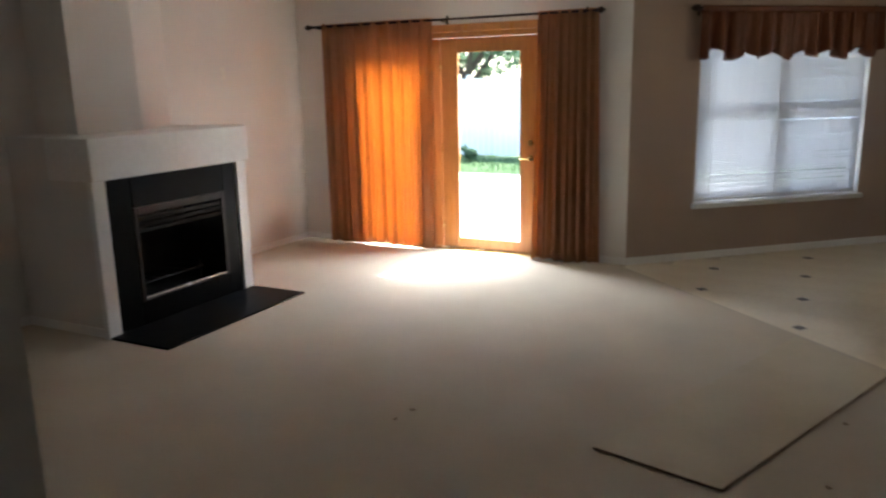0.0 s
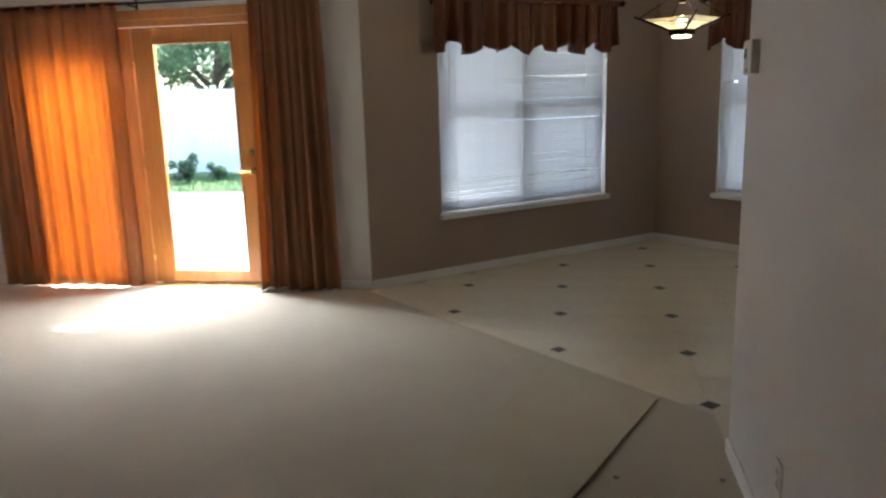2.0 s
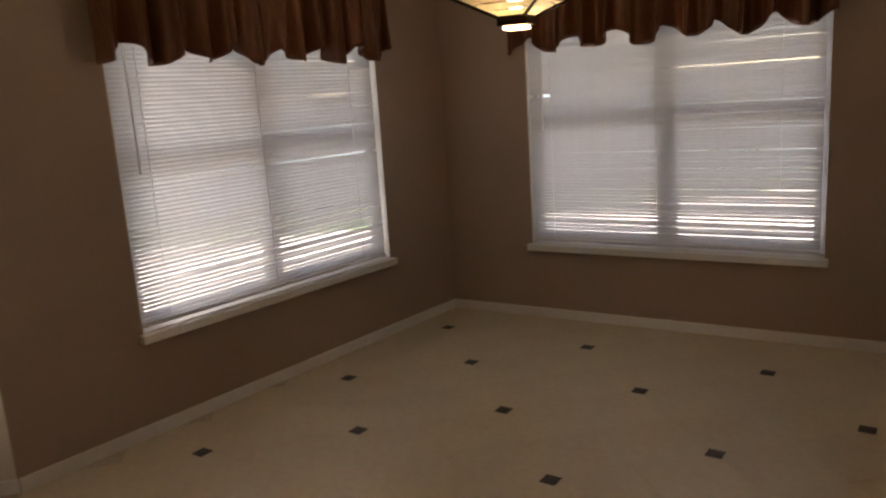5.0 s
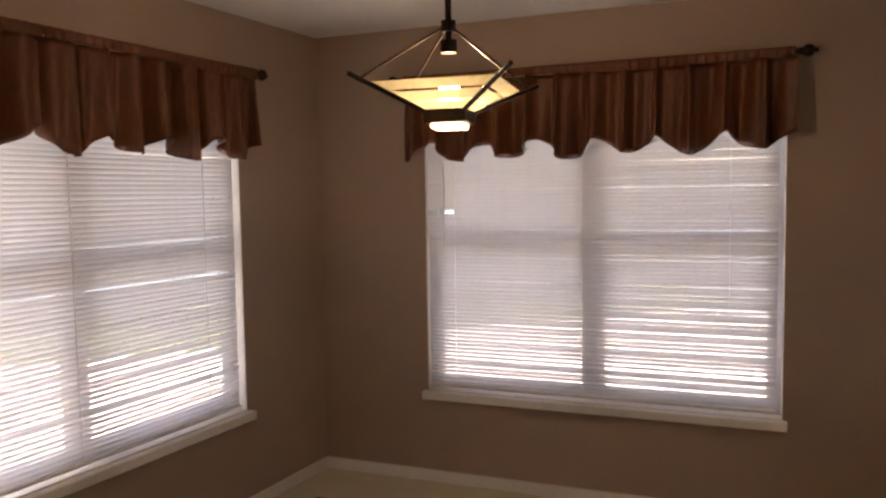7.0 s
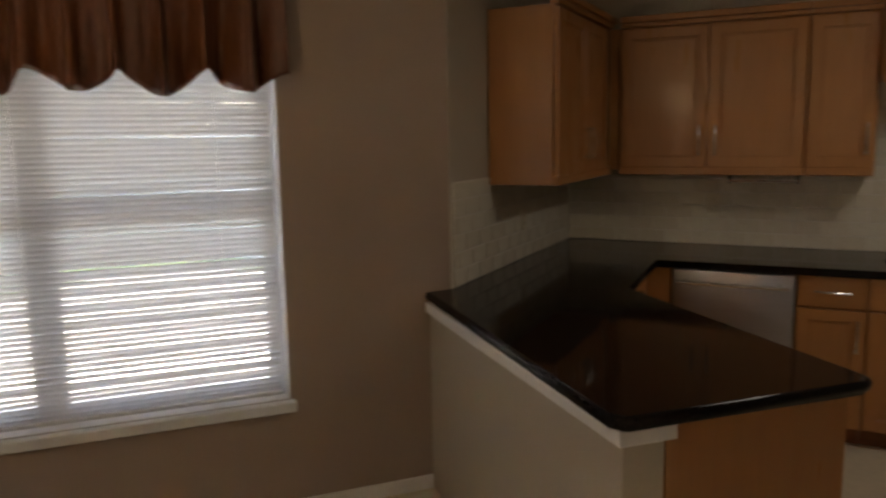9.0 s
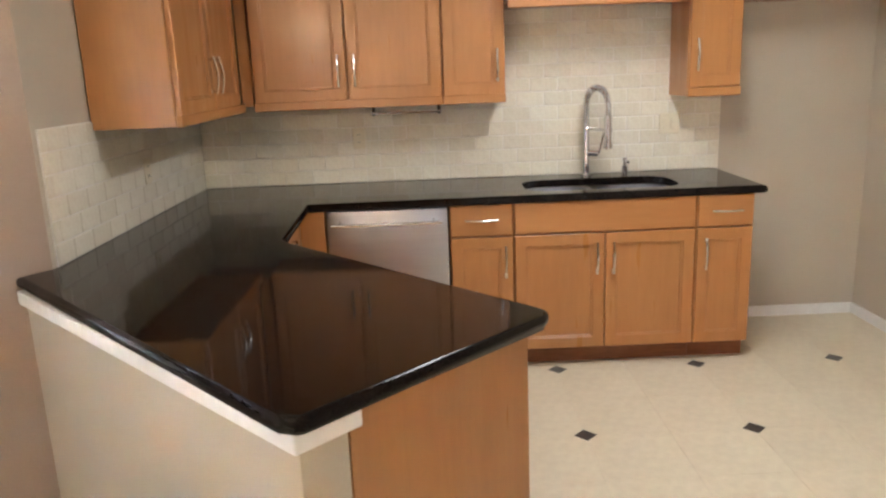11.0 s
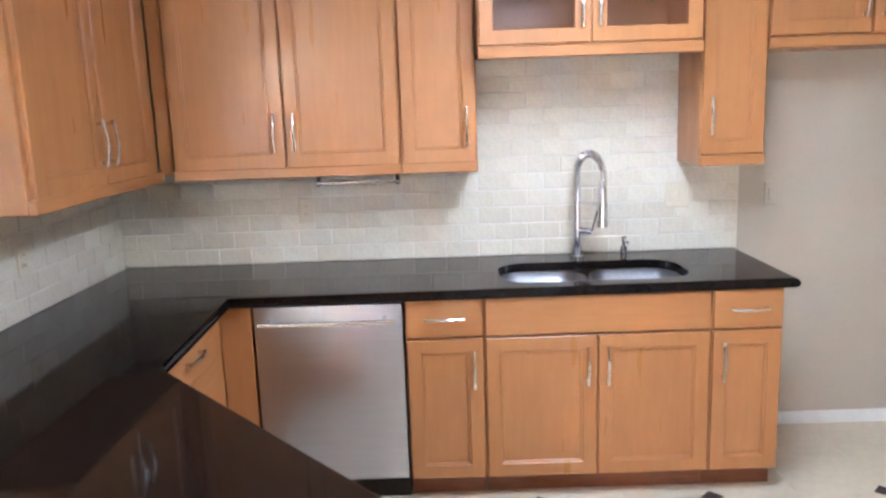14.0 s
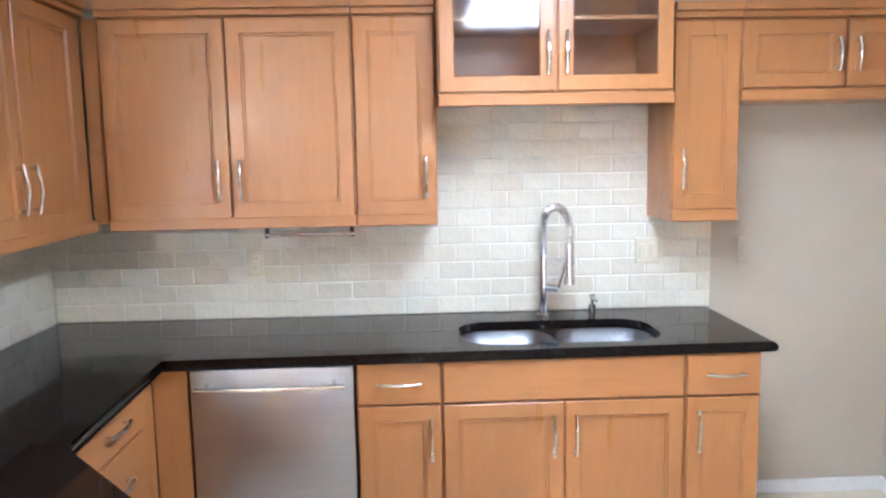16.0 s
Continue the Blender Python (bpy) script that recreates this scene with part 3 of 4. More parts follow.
def blind(ox, oy, rz, tilt, seed, gap_at, broken=-1):
    rnd = random.Random(seed)
    b = thing("window_blind", ox, oy, WZ0, rz, "white horizontal mini blind lowered and almost closed", "blind", "bay window blinds")
    length = W1 - W0 - 0.036
    x0, y = W0 + 0.007, 0.022
    part("head_rail", boxes((x0, x0 + length, y - 0.016, y + 0.016, 1.53, 1.57), bevel=0.003), M_TRIM, b)
    part("bottom_rail", boxes((x0, x0 + length, y - 0.012, y + 0.012, 0.022, 0.036), bevel=0.003), M_TRIM, b)
    sl, short = slat_mesh(length), slat_mesh(length - 0.15)
    n = 70
    for k in range(n):
        o = part("slat", short if k == broken else sl, M_BLIND, b, at=(x0 + rnd.uniform(-0.002, 0.002) + (0.15 if k == broken else 0), y, 0.046 + k * 0.0211))
        off = rnd.uniform(-0.3, 0.3) + (rnd.choice((-5, 5)) if k in gap_at else 0)
        o.rotation_euler = (radians(tilt + off), radians(rnd.uniform(-0.08, 0.08) + (0.25 if k in gap_at else 0)), 0)
    for u in (0.09, 0.48, 0.88):
        part("ladder_cord", rods(((x0 + u * length, y - 0.014, 0.02), (x0 + u * length, y - 0.014, 1.53), 0.0016), sides=6), M_TRIM, b)
    part("tilt_wand", rods(((x0 + 0.10, y - 0.022, 0.75), (x0 + 0.10, y - 0.018, 1.53), 0.004), sides=8), M_TRIM, b, "clear plastic tilt wand", True)
    return b


blind(0, 0, A1, -62, 1, (9, 31))
blind(*BAY, A2, -62, 2, (6,), 44)


def scallop(n, depth):
    return lambda u: depth * (0.5 - 0.5 * math.cos(2 * math.pi * n * u)) ** 1.5 + 0.010 * math.sin(23 * u)


for ox, oy, rz, seed, nm in ((0, 0, A1, 11, "first"), (*BAY, A2, 12, "second")):
    px, py = Vector((ox, oy, 0)) + (pose(0, 0, 0, 0, 0, rz) @ Vector((W0 - 0.09, -0.1, 0))), 0
    curtain_rod("valance_rod", px.x, px.y, 2.18, rz, W1 - W0 + 0.12, (0.05, W1 - W0 + 0.09), "dark bronze rod with ball finials over the window")
    v = thing("valance", px.x, px.y, 2.20, rz, "copper brown scalloped valance gathered on a rod", "valance", "bay window valances")
    cloth("skirt", drape(0.02, W1 - W0 + 0.11, -0.445, -0.042, 12, 0.058, bottom=scallop(6.5, 0.085), seed=seed, nx=260, nz=14), M_VALANCE, v)
    cloth("rod_pocket", local(drape(0.02, W1 - W0 + 0.11, -0.046, 0.0, 44, 0.005, seed=seed + 5, nx=300, nz=4), pose(0, -0.015, 0)), M_VALANCE, v)


# ---- pendant lamp ----
def pendant():
    x, y, z = 2.21, -0.2, 1.77
    p = thing("pendant_lamp", x, y, z, -37, "square stained glass pendant lamp on a bronze stem", "pendant lamp")
    r0, r1, h0, h1 = 0.058, 0.185, 0.052, 0.128
    for k in range(4):
        m = pose(0, 0, 0, 0, 0, 90 * k)
        for j in range(3):
            a, b = j / 3, (j + 1) / 3 - 0.09
            ra, rb, za, zb = r0 + (r1 - r0) * a, r0 + (r1 - r0) * b, h0 + (h1 - h0) * a, h0 + (h1 - h0) * b
            bm = bmesh.new()
            vs = [bm.verts.new(q) for q in ((-ra, -ra, za), (ra, -ra, za), (rb, -rb, zb), (-rb, -rb, zb))]
            f = bm.faces.new(vs)
            r = bmesh.ops.extrude_face_region(bm, geom=[f])
            bmesh.ops.translate(bm, verts=[v for v in r["geom"] if isinstance(v, bmesh.types.BMVert)], vec=(0, 0.003, -0.003))
            part("glass_panel", local(bm, m), M_LAMP_GLASS, p, "amber opal glass strip")
        part("rib", local(rods(((r0, -r0, h0 - 0.003), (r1 + 0.035, -r1 - 0.035, h1 + 0.012), 0.007), sides=8), m), M_BRONZE, p)
        part("stay", local(rods(((r1 + 0.01, -r1 - 0.01, h1), (0.012, -0.012, 0.285), 0.004), sides=8), m), M_BRONZE, p)
    part("collar", boxes((-0.062, 0.062, -0.062, 0.062, 0.015, 0.055), bevel=0.004), M_BRONZE, p)
    part("lower_diffuser", boxes((-0.045, 0.045, -0.045, 0.045, 0.0, 0.015), bevel=0.004), M_LAMP_FOOT, p, "glowing amber lower diffuser")
    bm = bmesh.new()
    ball(bm, (0, 0, 0.105), 0.032, sz=1.1)
    part("bulb", bm, M_BULB, p, "lit warm bulb", True)
    bm = rods(((0, 0, 0.215), (0, 0, 0.25), 0.024), ((0, 0, 0.22), (0, 0, CEIL - z - 0.02), 0.009), ((0, 0, 0.275), (0, 0, 0.305), 0.022))
    part("stem", bm, M_BRONZE, p, smooth=True)
    part("canopy", rods(((0, 0, CEIL - z - 0.03), (0, 0, CEIL - z), 0.065), sides=20), M_BRONZE, p, smooth=True)
    lamp_point("pendant_bulb", (x, y, z + 0.185), 0.02, 0.95, (1.0, 0.76, 0.47))


pendant()


# ---- kitchen ----
def pull(z0, z1, x, vertical=True, parent=None):
    """Bowed bar handle on two posts, in front of y = 0."""
    n = 8
    pts = []
    for i in range(n + 1):
        u = i / n
        s = z0 + (z1 - z0) * u
        d = -0.020 - 0.014 * math.sin(math.pi * u)
        pts.append((x, d, s) if vertical else (s, d, x))
    bm = tube(pts, 0.0055, 8, [0.0075 if i in (0, n) else 0.005 + 0.0015 * math.sin(math.pi * i / n) for i in range(n + 1)])
    for s in (z0 + 0.012, z1 - 0.012):
        rod(bm, (x, -0.024, s) if vertical else (s, -0.024, x), (x, 0, s) if vertical else (s, 0, x), 0.006, 10)
    return bm


def ring(x0, x1, z0, z1, f, y0, y1):
    """A flat rectangular frame of width f, in one piece."""
    bm = bmesh.new()
    v = []
    for y in (y0, y1):
        for a in (0.0, f):
            v.append([bm.verts.new(q) for q in ((x0 + a, y, z0 + a), (x1 - a, y, z0 + a), (x1 - a, y, z1 - a), (x0 + a, y, z1 - a))])
    fo, fi, bo, bi = v
    for i in range(4):
        j = (i + 1) % 4
        for q in ((fo[i], fo[j], fi[j], fi[i]), (bo[j], bo[i], bi[i], bi[j]), (fo[j], fo[i], bo[i], bo[j]), (fi[i], fi[j], bi[j], bi[i])):
            bm.faces.new(q)
    es = [e for e in bm.edges if all(abs(w.co.y - y0) < 1e-6 for w in e.verts) and not (e.verts[0] in fo) ^ (e.verts[1] in fo)]
    bmesh.ops.bevel(bm, geom=es, offset=0.003, segments=1, affect="EDGES", profile=0.5)
    return bm


def shaker(parent, x0, x1, z0, z1, handle=None, drawer=False, pane=False, name="door"):
    """A framed cabinet front standing 20 mm proud of the body, its back at y = 0."""
    f = 0.058 if not drawer else 0.0
    t = -0.021
    if drawer:
        d = part("drawer_front", boxes((x0, x1, t, -0.001, z0, z1), bevel=0.003), M_WOOD_H, parent)
    else:
        d = part(name, ring(x0, x1, z0, z1, f, t, -0.001), M_WOOD, parent)
        if pane:
            part("pane", boxes((x0 + f - 0.003, x1 - f + 0.003, -0.011, -0.007, z0 + f - 0.003, z1 - f + 0.003), bevel=0), M_SMOKE, d, "dark tinted glass pane").visible_shadow = False
        else:
            part("panel", boxes((x0 + f - 0.003, x1 - f + 0.003, t + 0.009, -0.002, z0 + f - 0.003, z1 - f + 0.003), bevel=0), M_WOOD, d)
            part("moulding", boxes((x0 + f, x0 + f + 0.009, t + 0.003, t + 0.012, z0 + f, z1 - f), (x1 - f - 0.009, x1 - f, t + 0.003, t + 0.012, z0 + f, z1 - f),
                                   (x0 + f + 0.009, x1 - f - 0.009, t + 0.003, t + 0.012, z0 + f, z0 + f + 0.009), (x0 + f + 0.009, x1 - f - 0.009, t + 0.003, t + 0.012, z1 - f - 0.009, z1 - f)), M_WOOD, d)
    if handle:
        where, a, b, v = handle
        part("handle", local(pull(a, b, v, where == "v"), pose(0, t, 0)), M_NICKEL, d, "bowed brushed nickel handle", True)
    return d


def base_unit(name, x, y, rz, w, depth, fronts, label, kick=True, hollow=False):
    c = thing(name, x, y, 0, rz, label, "base cabinet", "kitchen base cabinets")
    if hollow:
        part("body", boxes((0, 0.02, 0, depth, 0.10, 0.873), (w - 0.02, w, 0, depth, 0.10, 0.873), (0.02, w - 0.02, 0, depth, 0.10, 0.62), (0.02, w - 0.02, 0.0, 0.02, 0.62, 0.873)), M_WOOD, c)
    else:
        part("body", boxes((0, w, 0, depth, 0.10, 0.875), bevel=0.002), M_WOOD, c)
    if kick:
        part("kick_board", boxes((0.0, w, 0.06, 0.078, 0.0, 0.10), bevel=0.001), M_KICK, c, "dark red-brown kick board")
    for f in fronts:
        shaker(c, *f[:4], handle=f[4] if len(f) > 4 else None, drawer=f[5] if len(f) > 5 else False)
    return c


def upper_unit(name, x, y, rz, w, depth, z0, z1, doors, label, pane=False, crown=True):
    c = thing(name, x, y, z0, rz, label, "wall cabinet", "kitchen wall cabinets")
    h = z1 - z0
    if pane:
        part("body", boxes((0, 0.018, 0, depth, 0, h), (w - 0.018, w, 0, depth, 0, h), (0.018, w - 0.018, 0, depth, 0, 0.018), (0.018, w - 0.018, 0, depth, h - 0.018, h), (0.018, w - 0.018, depth - 0.01, depth, 0.018, h - 0.018), bevel=0.001), M_WOOD, c)
        part("centre_post", boxes((w / 2 - 0.02, w / 2 + 0.02, 0, 0.018, 0.018, h - 0.018)), M_WOOD, c)
        part("shelf", boxes((0.018, w - 0.018, 0.03, depth - 0.01, h * 0.52, h * 0.52 + 0.016)), M_WOOD_H, c)
    else:
        part("body", boxes((0, w, 0, depth, -0.026, h), bevel=0.002), M_WOOD, c)
    part("light_rail", boxes((0.0, w, -0.024, 0.0, -0.028, 0.018), bevel=0.004), M_WOOD_H, c, "bottom light rail moulding")
    if crown:
        bm = boxes((0.0, w, -0.03, 0.02, h, h + 0.025), (0.0, w, -0.05, 0.02, h + 0.025, h + 0.06), bevel=0.005)
        part("crown_moulding", bm, M_WOOD_H, c)
    for f in doors:
        shaker(c, f[0], f[1], f[2] - z0, f[3] - z0, handle=("v", f[4][1] - z0, f[4][2] - z0, f[4][0]) if len(f) > 4 else None, pane=pane)
    return c


BX, UX = 5.79, 6.12
YB, YU = PIER[1] - 0.64, PIER[1] - 0.33
DEPTH_B, DEPTH_U = SINK_X - BX - 0.004, SINK_X - UX - 0.004

# sink wall, local x runs towards world -y from the start given
base_unit("drawer_cabinet", BX, -1.471, -90, 0.315, DEPTH_B,
          [(0.006, 0.309, 0.715, 0.872, ("h", 0.08, 0.24, 0.795), True), (0.006, 0.309, 0.105, 0.705, ("v", 0.50, 0.66, 0.275))], "honey maple base cabinet with drawer and narrow door")
base_unit("sink_cabinet", BX, -1.788, -90, 0.912, DEPTH_B,
          [(0.006, 0.906, 0.715, 0.872, None, True), (0.006, 0.452, 0.105, 0.705, ("v", 0.50, 0.66, 0.415)), (0.460, 0.906, 0.105, 0.705, ("v", 0.50, 0.66, 0.497))], "honey maple double door cabinet under the sink", hollow=True)
base_unit("end_cabinet", BX, -2.702, -90, 0.288, DEPTH_B,
          [(0.006, 0.282, 0.715, 0.872, ("h", 0.07, 0.22, 0.795), True), (0.006, 0.282, 0.105, 0.705, ("v", 0.50, 0.66, 0.045))], "honey maple narrow end cabinet with drawer and door")
base_unit("corner_cabinet", 5.02, YB, 0, BX - 5.02 - 0.02, 0.62,
          [(0.10, 0.60, 0.715, 0.872, ("h", 0.27, 0.43, 0.795), True), (0.10, 0.60, 0.42, 0.705, ("h", 0.27, 0.43, 0.60), True), (0.10, 0.60, 0.105, 0.41, ("h", 0.27, 0.43, 0.30), True)],
          "honey maple corner drawer cabinet beside the dishwasher")
t = thing("corner_filler", BX, YB - 0.002, 0, -90, "plain maple filler strip beside the dishwasher", "filler panel")
part("strip", boxes((0.0, 0.125, -0.02, 0.02, 0.10, 0.875)), M_WOOD, t)

# peninsula cabinet at the diagonal, behind the half wall
PEN = 45.0
_pb = Vector((3.405, -1.125, 0))


def pen(x, y):
    """World place of a point x along the peninsula's end and y along its length."""
    c = math.sqrt(0.5)
    return (_pb.x + (x + y) * c, _pb.y + (y - x) * c)


c = thing("peninsula_cabinet", *pen(0.16, 0.04), 0, -45, "honey maple peninsula cabinet with a plain end panel", "base cabinet", "kitchen base cabinets")
part("body", boxes((0.0, 0.575, 0.012, 1.23, 0.10, 0.875)), M_WOOD, c)
part("end_panel", boxes((0.0, 0.597, 0.0, 0.010, 0.0, 0.875)), M_WOOD, c)
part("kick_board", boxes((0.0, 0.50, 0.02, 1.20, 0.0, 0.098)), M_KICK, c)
for a, b, hx in ((0.03, 0.60, 0.55), (0.61, 1.18, 0.66)):
    d = part("door", local(ring(a, b, 0.105, 0.868, 0.058, -0.021, -0.001), pose(0.575, 0, 0, 0, 0, 90)), M_WOOD, c)
    part("panel", local(boxes((a + 0.055, b - 0.055, -0.012, -0.002, 0.16, 0.813), bevel=0), pose(0.575, 0, 0, 0, 0, 90)), M_WOOD, d)
    part("handle", local(pull(0.62, 0.78, hx), pose(0.596, 0, 0, 0, 0, 90)), M_NICKEL, d, "bowed brushed nickel handle", True)

structure("wall_half", local(boxes((0.035, 0.155, 0.04, 1.62, 0, 0.828), bevel=0), Matrix.Translation(_pb) @ pose(0, 0, 0, 0, 0, -45)), M_BEIGE_WALL, "beige painted half wall under the peninsula", "wall")
structure("half_wall_cap", local(boxes((0.004, 0.172, 0.008, 1.57, 0.828, 0.874), bevel=0.005), Matrix.Translation(_pb) @ pose(0, 0, 0, 0, 0, -45)), M_TRIM, "white trim cap under the countertop edge", "trim")


def dishwasher():
    d = thing("dishwasher", BX, -0.863, 0, -90, "stainless steel dishwasher with a bar handle", "dishwasher")
    part("body", boxes((0.004, 0.602, 0.0, 0.56, 0.10, 0.872), bevel=0.002), M_BLACK, d)
    part("door", boxes((0.006, 0.600, -0.028, -0.001, 0.115, 0.866), bevel=0.006), M_STEEL, d, "brushed steel door", True)
    bm = tube([(0.03 + 0.54 * i / 10, -0.062 - 0.008 * math.sin(math.pi * i / 10), 0.80) for i in range(11)], 0.009, 10)
    h = part("handle", bm, M_NICKEL, d, "long steel bar handle", True)
    part("post", rods(((0.07, -0.062, 0.80), (0.07, -0.028, 0.812), 0.008), ((0.53, -0.062, 0.80), (0.53, -0.028, 0.812), 0.008)), M_NICKEL, h)
    part("kick_board", boxes((0.006, 0.600, 0.04, 0.06, 0.0, 0.11)), M_BLACK, d)


dishwasher()


def countertop():
    c = thing("countertop", 6.0, -1.5, 0.874, 0, "polished black granite countertop with a rounded edge", "countertop")
    out = [(6.426, PIER[1] - 0.006), (PIER[0] - 0.01, PIER[1] - 0.006), (4.545, -0.005), (3.424, -1.092), (3.403, -1.112), (3.396, -1.130), (3.403, -1.150), (3.93, -1.668), (3.953, -1.684), (3.975, -1.688), (4.0, -1.676), (4.89, -0.825), (4.96, -0.79), (5.752, -0.765), (5.752, -3.04), (6.426, -3.04)]
    bm = prism([(x - 6.0, y + 1.5) for x, y in out], 0.0, 0.04, bevel=0.0185, segments=6)
    ob = part("slab", bm, M_GRANITE, c, smooth=True)
    # sink cut-out
    cut = bmesh.new()
    pts = sink_outline(0.0)
    lo = [cut.verts.new((x - 6.0, y + 1.5, -0.05)) for x, y in pts]
    hi = [cut.verts.new((x - 6.0, y + 1.5, 0.1)) for x, y in pts]
    cut.faces.new(lo[::-1])
    cut.faces.new(hi)
    for i in range(len(pts)):
        j = (i + 1) % len(pts)
        cut.faces.new((lo[i], lo[j], hi[j], hi[i]))
    bmesh.ops.recalc_face_normals(cut, faces=cut.faces[:])
    me = bpy.data.meshes.new("cutter")
    cut.to_mesh(me)
    cut.free()
    cu = new("cutter", me)
    cu.location = (6.0, -1.5, 0.874)
    mod = ob.modifiers.new("sink_hole", "BOOLEAN")
    mod.object, mod.operation, mod.solver = cu, "DIFFERENCE", "EXACT"
    bpy.context.view_layer.update()
    done = bpy.data.meshes.new_from_object(ob.evaluated_get(bpy.context.evaluated_depsgraph_get()))
    ob.modifiers.clear()
    ob.data = done
    for q in done.polygons:
        q.use_smooth = abs(q.normal.z) < 0.999
    bpy.data.objects.remove(cu)


SX0, SX1, SY0, SY1 = 5.835, 6.22, -2.66, -1.87


def rounded(x0, x1, y0, y1, r, n=6):
    pts = []
    for cx, cy, a in ((x1 - r, y1 - r, 0), (x0 + r, y1 - r, 90), (x0 + r, y0 + r, 180), (x1 - r, y0 + r, 270)):
        for k in range(n + 1):
            t = radians(a + 90 * k / n)
            pts.append((cx + r * math.cos(t), cy + r * math.sin(t)))
    return pts


def sink_outline(grow):
    return rounded(SX0 - grow, SX1 + grow, SY0 - grow, SY1 + grow, 0.13, 8)


countertop()


def sink():
    s = thing("sink", 6.035, -2.265, 0.70, 0, "undermount stainless steel double bowl sink", "sink")
    for y0, y1 in ((SY0 + 0.004, -2.275), (-2.250, SY1 - 0.004)):
        bm = bmesh.new()
        rings = []
        for g, z in ((0.0, 0.172), (-0.004, 0.05), (-0.03, 0.012), (-0.06, 0.005)):
            pts = rounded(SX0 + 0.004 - g, SX1 - 0.004 + g, y0 - g, y1 + g, 0.10 + g * 0.5, 6)
            rings.append([bm.verts.new((x - 6.035, y + 2.265, z)) for x, y in pts])
        k = len(rings[0])
        for q, w in zip(rings, rings[1:]):
            for i in range(k):
                bm.faces.new((q[i], q[(i + 1) % k], w[(i + 1) % k], w[i]))
        bm.faces.new(rings[-1])
        b = part("bowl", bm, M_SINK, s, smooth=True)
        sd = b.modifiers.new("thickness", "SOLIDIFY")
        sd.thickness = 0.0015
        cy = (y0 + y1) / 2 + 2.265
        dr = part("drain", rods(((0, cy, 0.006), (0, cy, 0.012), 0.042), sides=20), M_CHROME, b, "round steel drain", True)
    part("divider", boxes((SX0 - 6.035 + 0.03, SX1 - 6.035 - 0.03, -0.0095, 0.0145, 0.05, 0.158), bevel=0.005), M_SINK, s)


sink()


def faucet():
    f = thing("faucet", 6.30, -2.255, 0.914, 0, "chrome spring neck pull down kitchen faucet", "faucet")
    bm = rods(((0, 0, 0), (0, 0, 0.012), 0.03), ((0, 0, 0.01), (0, 0, 0.30), 0.0175), sides=18)
    part("body", bm, M_CHROME, f, smooth=True)
    pts = [(0, 0, 0.29)] + [(-0.085 + 0.085 * math.cos(a), -0.04 + 0.04 * math.cos(a), 0.40 + 0.085 * math.sin(a)) for a in [math.pi * k / 14 for k in range(15)]] + [(-0.17, -0.08, 0.33)]
    part("hose", tube(pts, 0.008, 10), M_NICKEL, f, smooth=True)
    coil = []
    ps = [Vector(p) for p in pts]
    seg = [0.0]
    for a, b in zip(ps, ps[1:]):
        seg.append(seg[-1] + (b - a).length)
    turns, steps = 34, 34 * 9
    for i in range(steps + 1):
        s = seg[-1] * i / steps
        k = next((k for k in range(len(seg) - 1) if seg[k + 1] >= s), len(seg) - 2)
        u = (s - seg[k]) / max(1e-6, seg[k + 1] - seg[k])
        p = ps[k].lerp(ps[k + 1], u)
        d = (ps[k + 1] - ps[k]).normalized()
        x = d.cross(Vector((0.4, -0.9, 0.1))).normalized()
        y = d.cross(x)
        a = 2 * math.pi * turns * i / steps
        coil.append(p + 0.0155 * (math.cos(a) * x + math.sin(a) * y))
    part("spring", tube(coil, 0.0032, 5), M_CHROME, f, "coiled chrome spring", True)
    bm = rods(((-0.17, -0.08, 0.19), (-0.17, -0.08, 0.34), 0.02), ((-0.17, -0.08, 0.17), (-0.17, -0.08, 0.20), 0.025), sides=16)
    part("spray_head", bm, M_CHROME, f, smooth=True)
    bm = rods(((0, 0, 0.265), (-0.165, -0.078, 0.265), 0.009))
    rod(bm, (-0.17, -0.08, 0.255), (-0.17, -0.08, 0.275), 0.023, 16)
    part("docking_arm", bm, M_CHROME, f, smooth=True)
    bm = rods(((0, 0, 0.13), (-0.035, -0.06, 0.13), 0.016), ((-0.035, -0.06, 0.13), (-0.05, -0.085, 0.24), 0.007))
    part("lever", bm, M_CHROME, f, smooth=True)


faucet()
s = thing("soap_dispenser", 6.30, -2.47, 0.914, 0, "small chrome soap dispenser beside the faucet", "soap dispenser")
part("base", rods(((0, 0, 0), (0, 0, 0.05), 0.016), ((0, 0, 0.05), (0, 0, 0.085), 0.008), sides=16), M_CHROME, s, smooth=True)
part("spout", rods(((0.008, 0, 0.085), (-0.075, 0, 0.078), 0.007), ((0, 0, 0.08), (0, 0, 0.095), 0.013)), M_CHROME, s, smooth=True)

# wall cabinets
Z0, Z1, D0, D1 = 1.375, 2.175, 1.392, 2.165
upper_unit("wall_cabinet", UX, -0.49, -90, 0.978, DEPTH_U, Z0, Z1, [(0.006, 0.483, D0, D1, (0.445, 1.46, 1.62)), (0.491, 0.972, D0, D1, (0.530, 1.46, 1.62))], "honey maple double door wall cabinet with shaker fronts")
upper_unit("wall_cabinet", UX, -1.470, -90, 0.325, DEPTH_U, Z0, Z1, [(0.005, 0.320, D0, D1, (0.282, 1.46, 1.62))], "narrow honey maple wall cabinet beside the sink")
upper_unit("glass_cabinet", 5.99, -1.800, -90, 0.905, SINK_X - 5.99 - 0.004, 1.835, 2.40, [(0.006, 0.446, 1.86, 2.39, (0.418, 1.92, 2.08)), (0.459, 0.899, 1.86, 2.39, (0.487, 1.92, 2.08))],
           "raised maple wall cabinet with two glass doors", pane=True, crown=False)
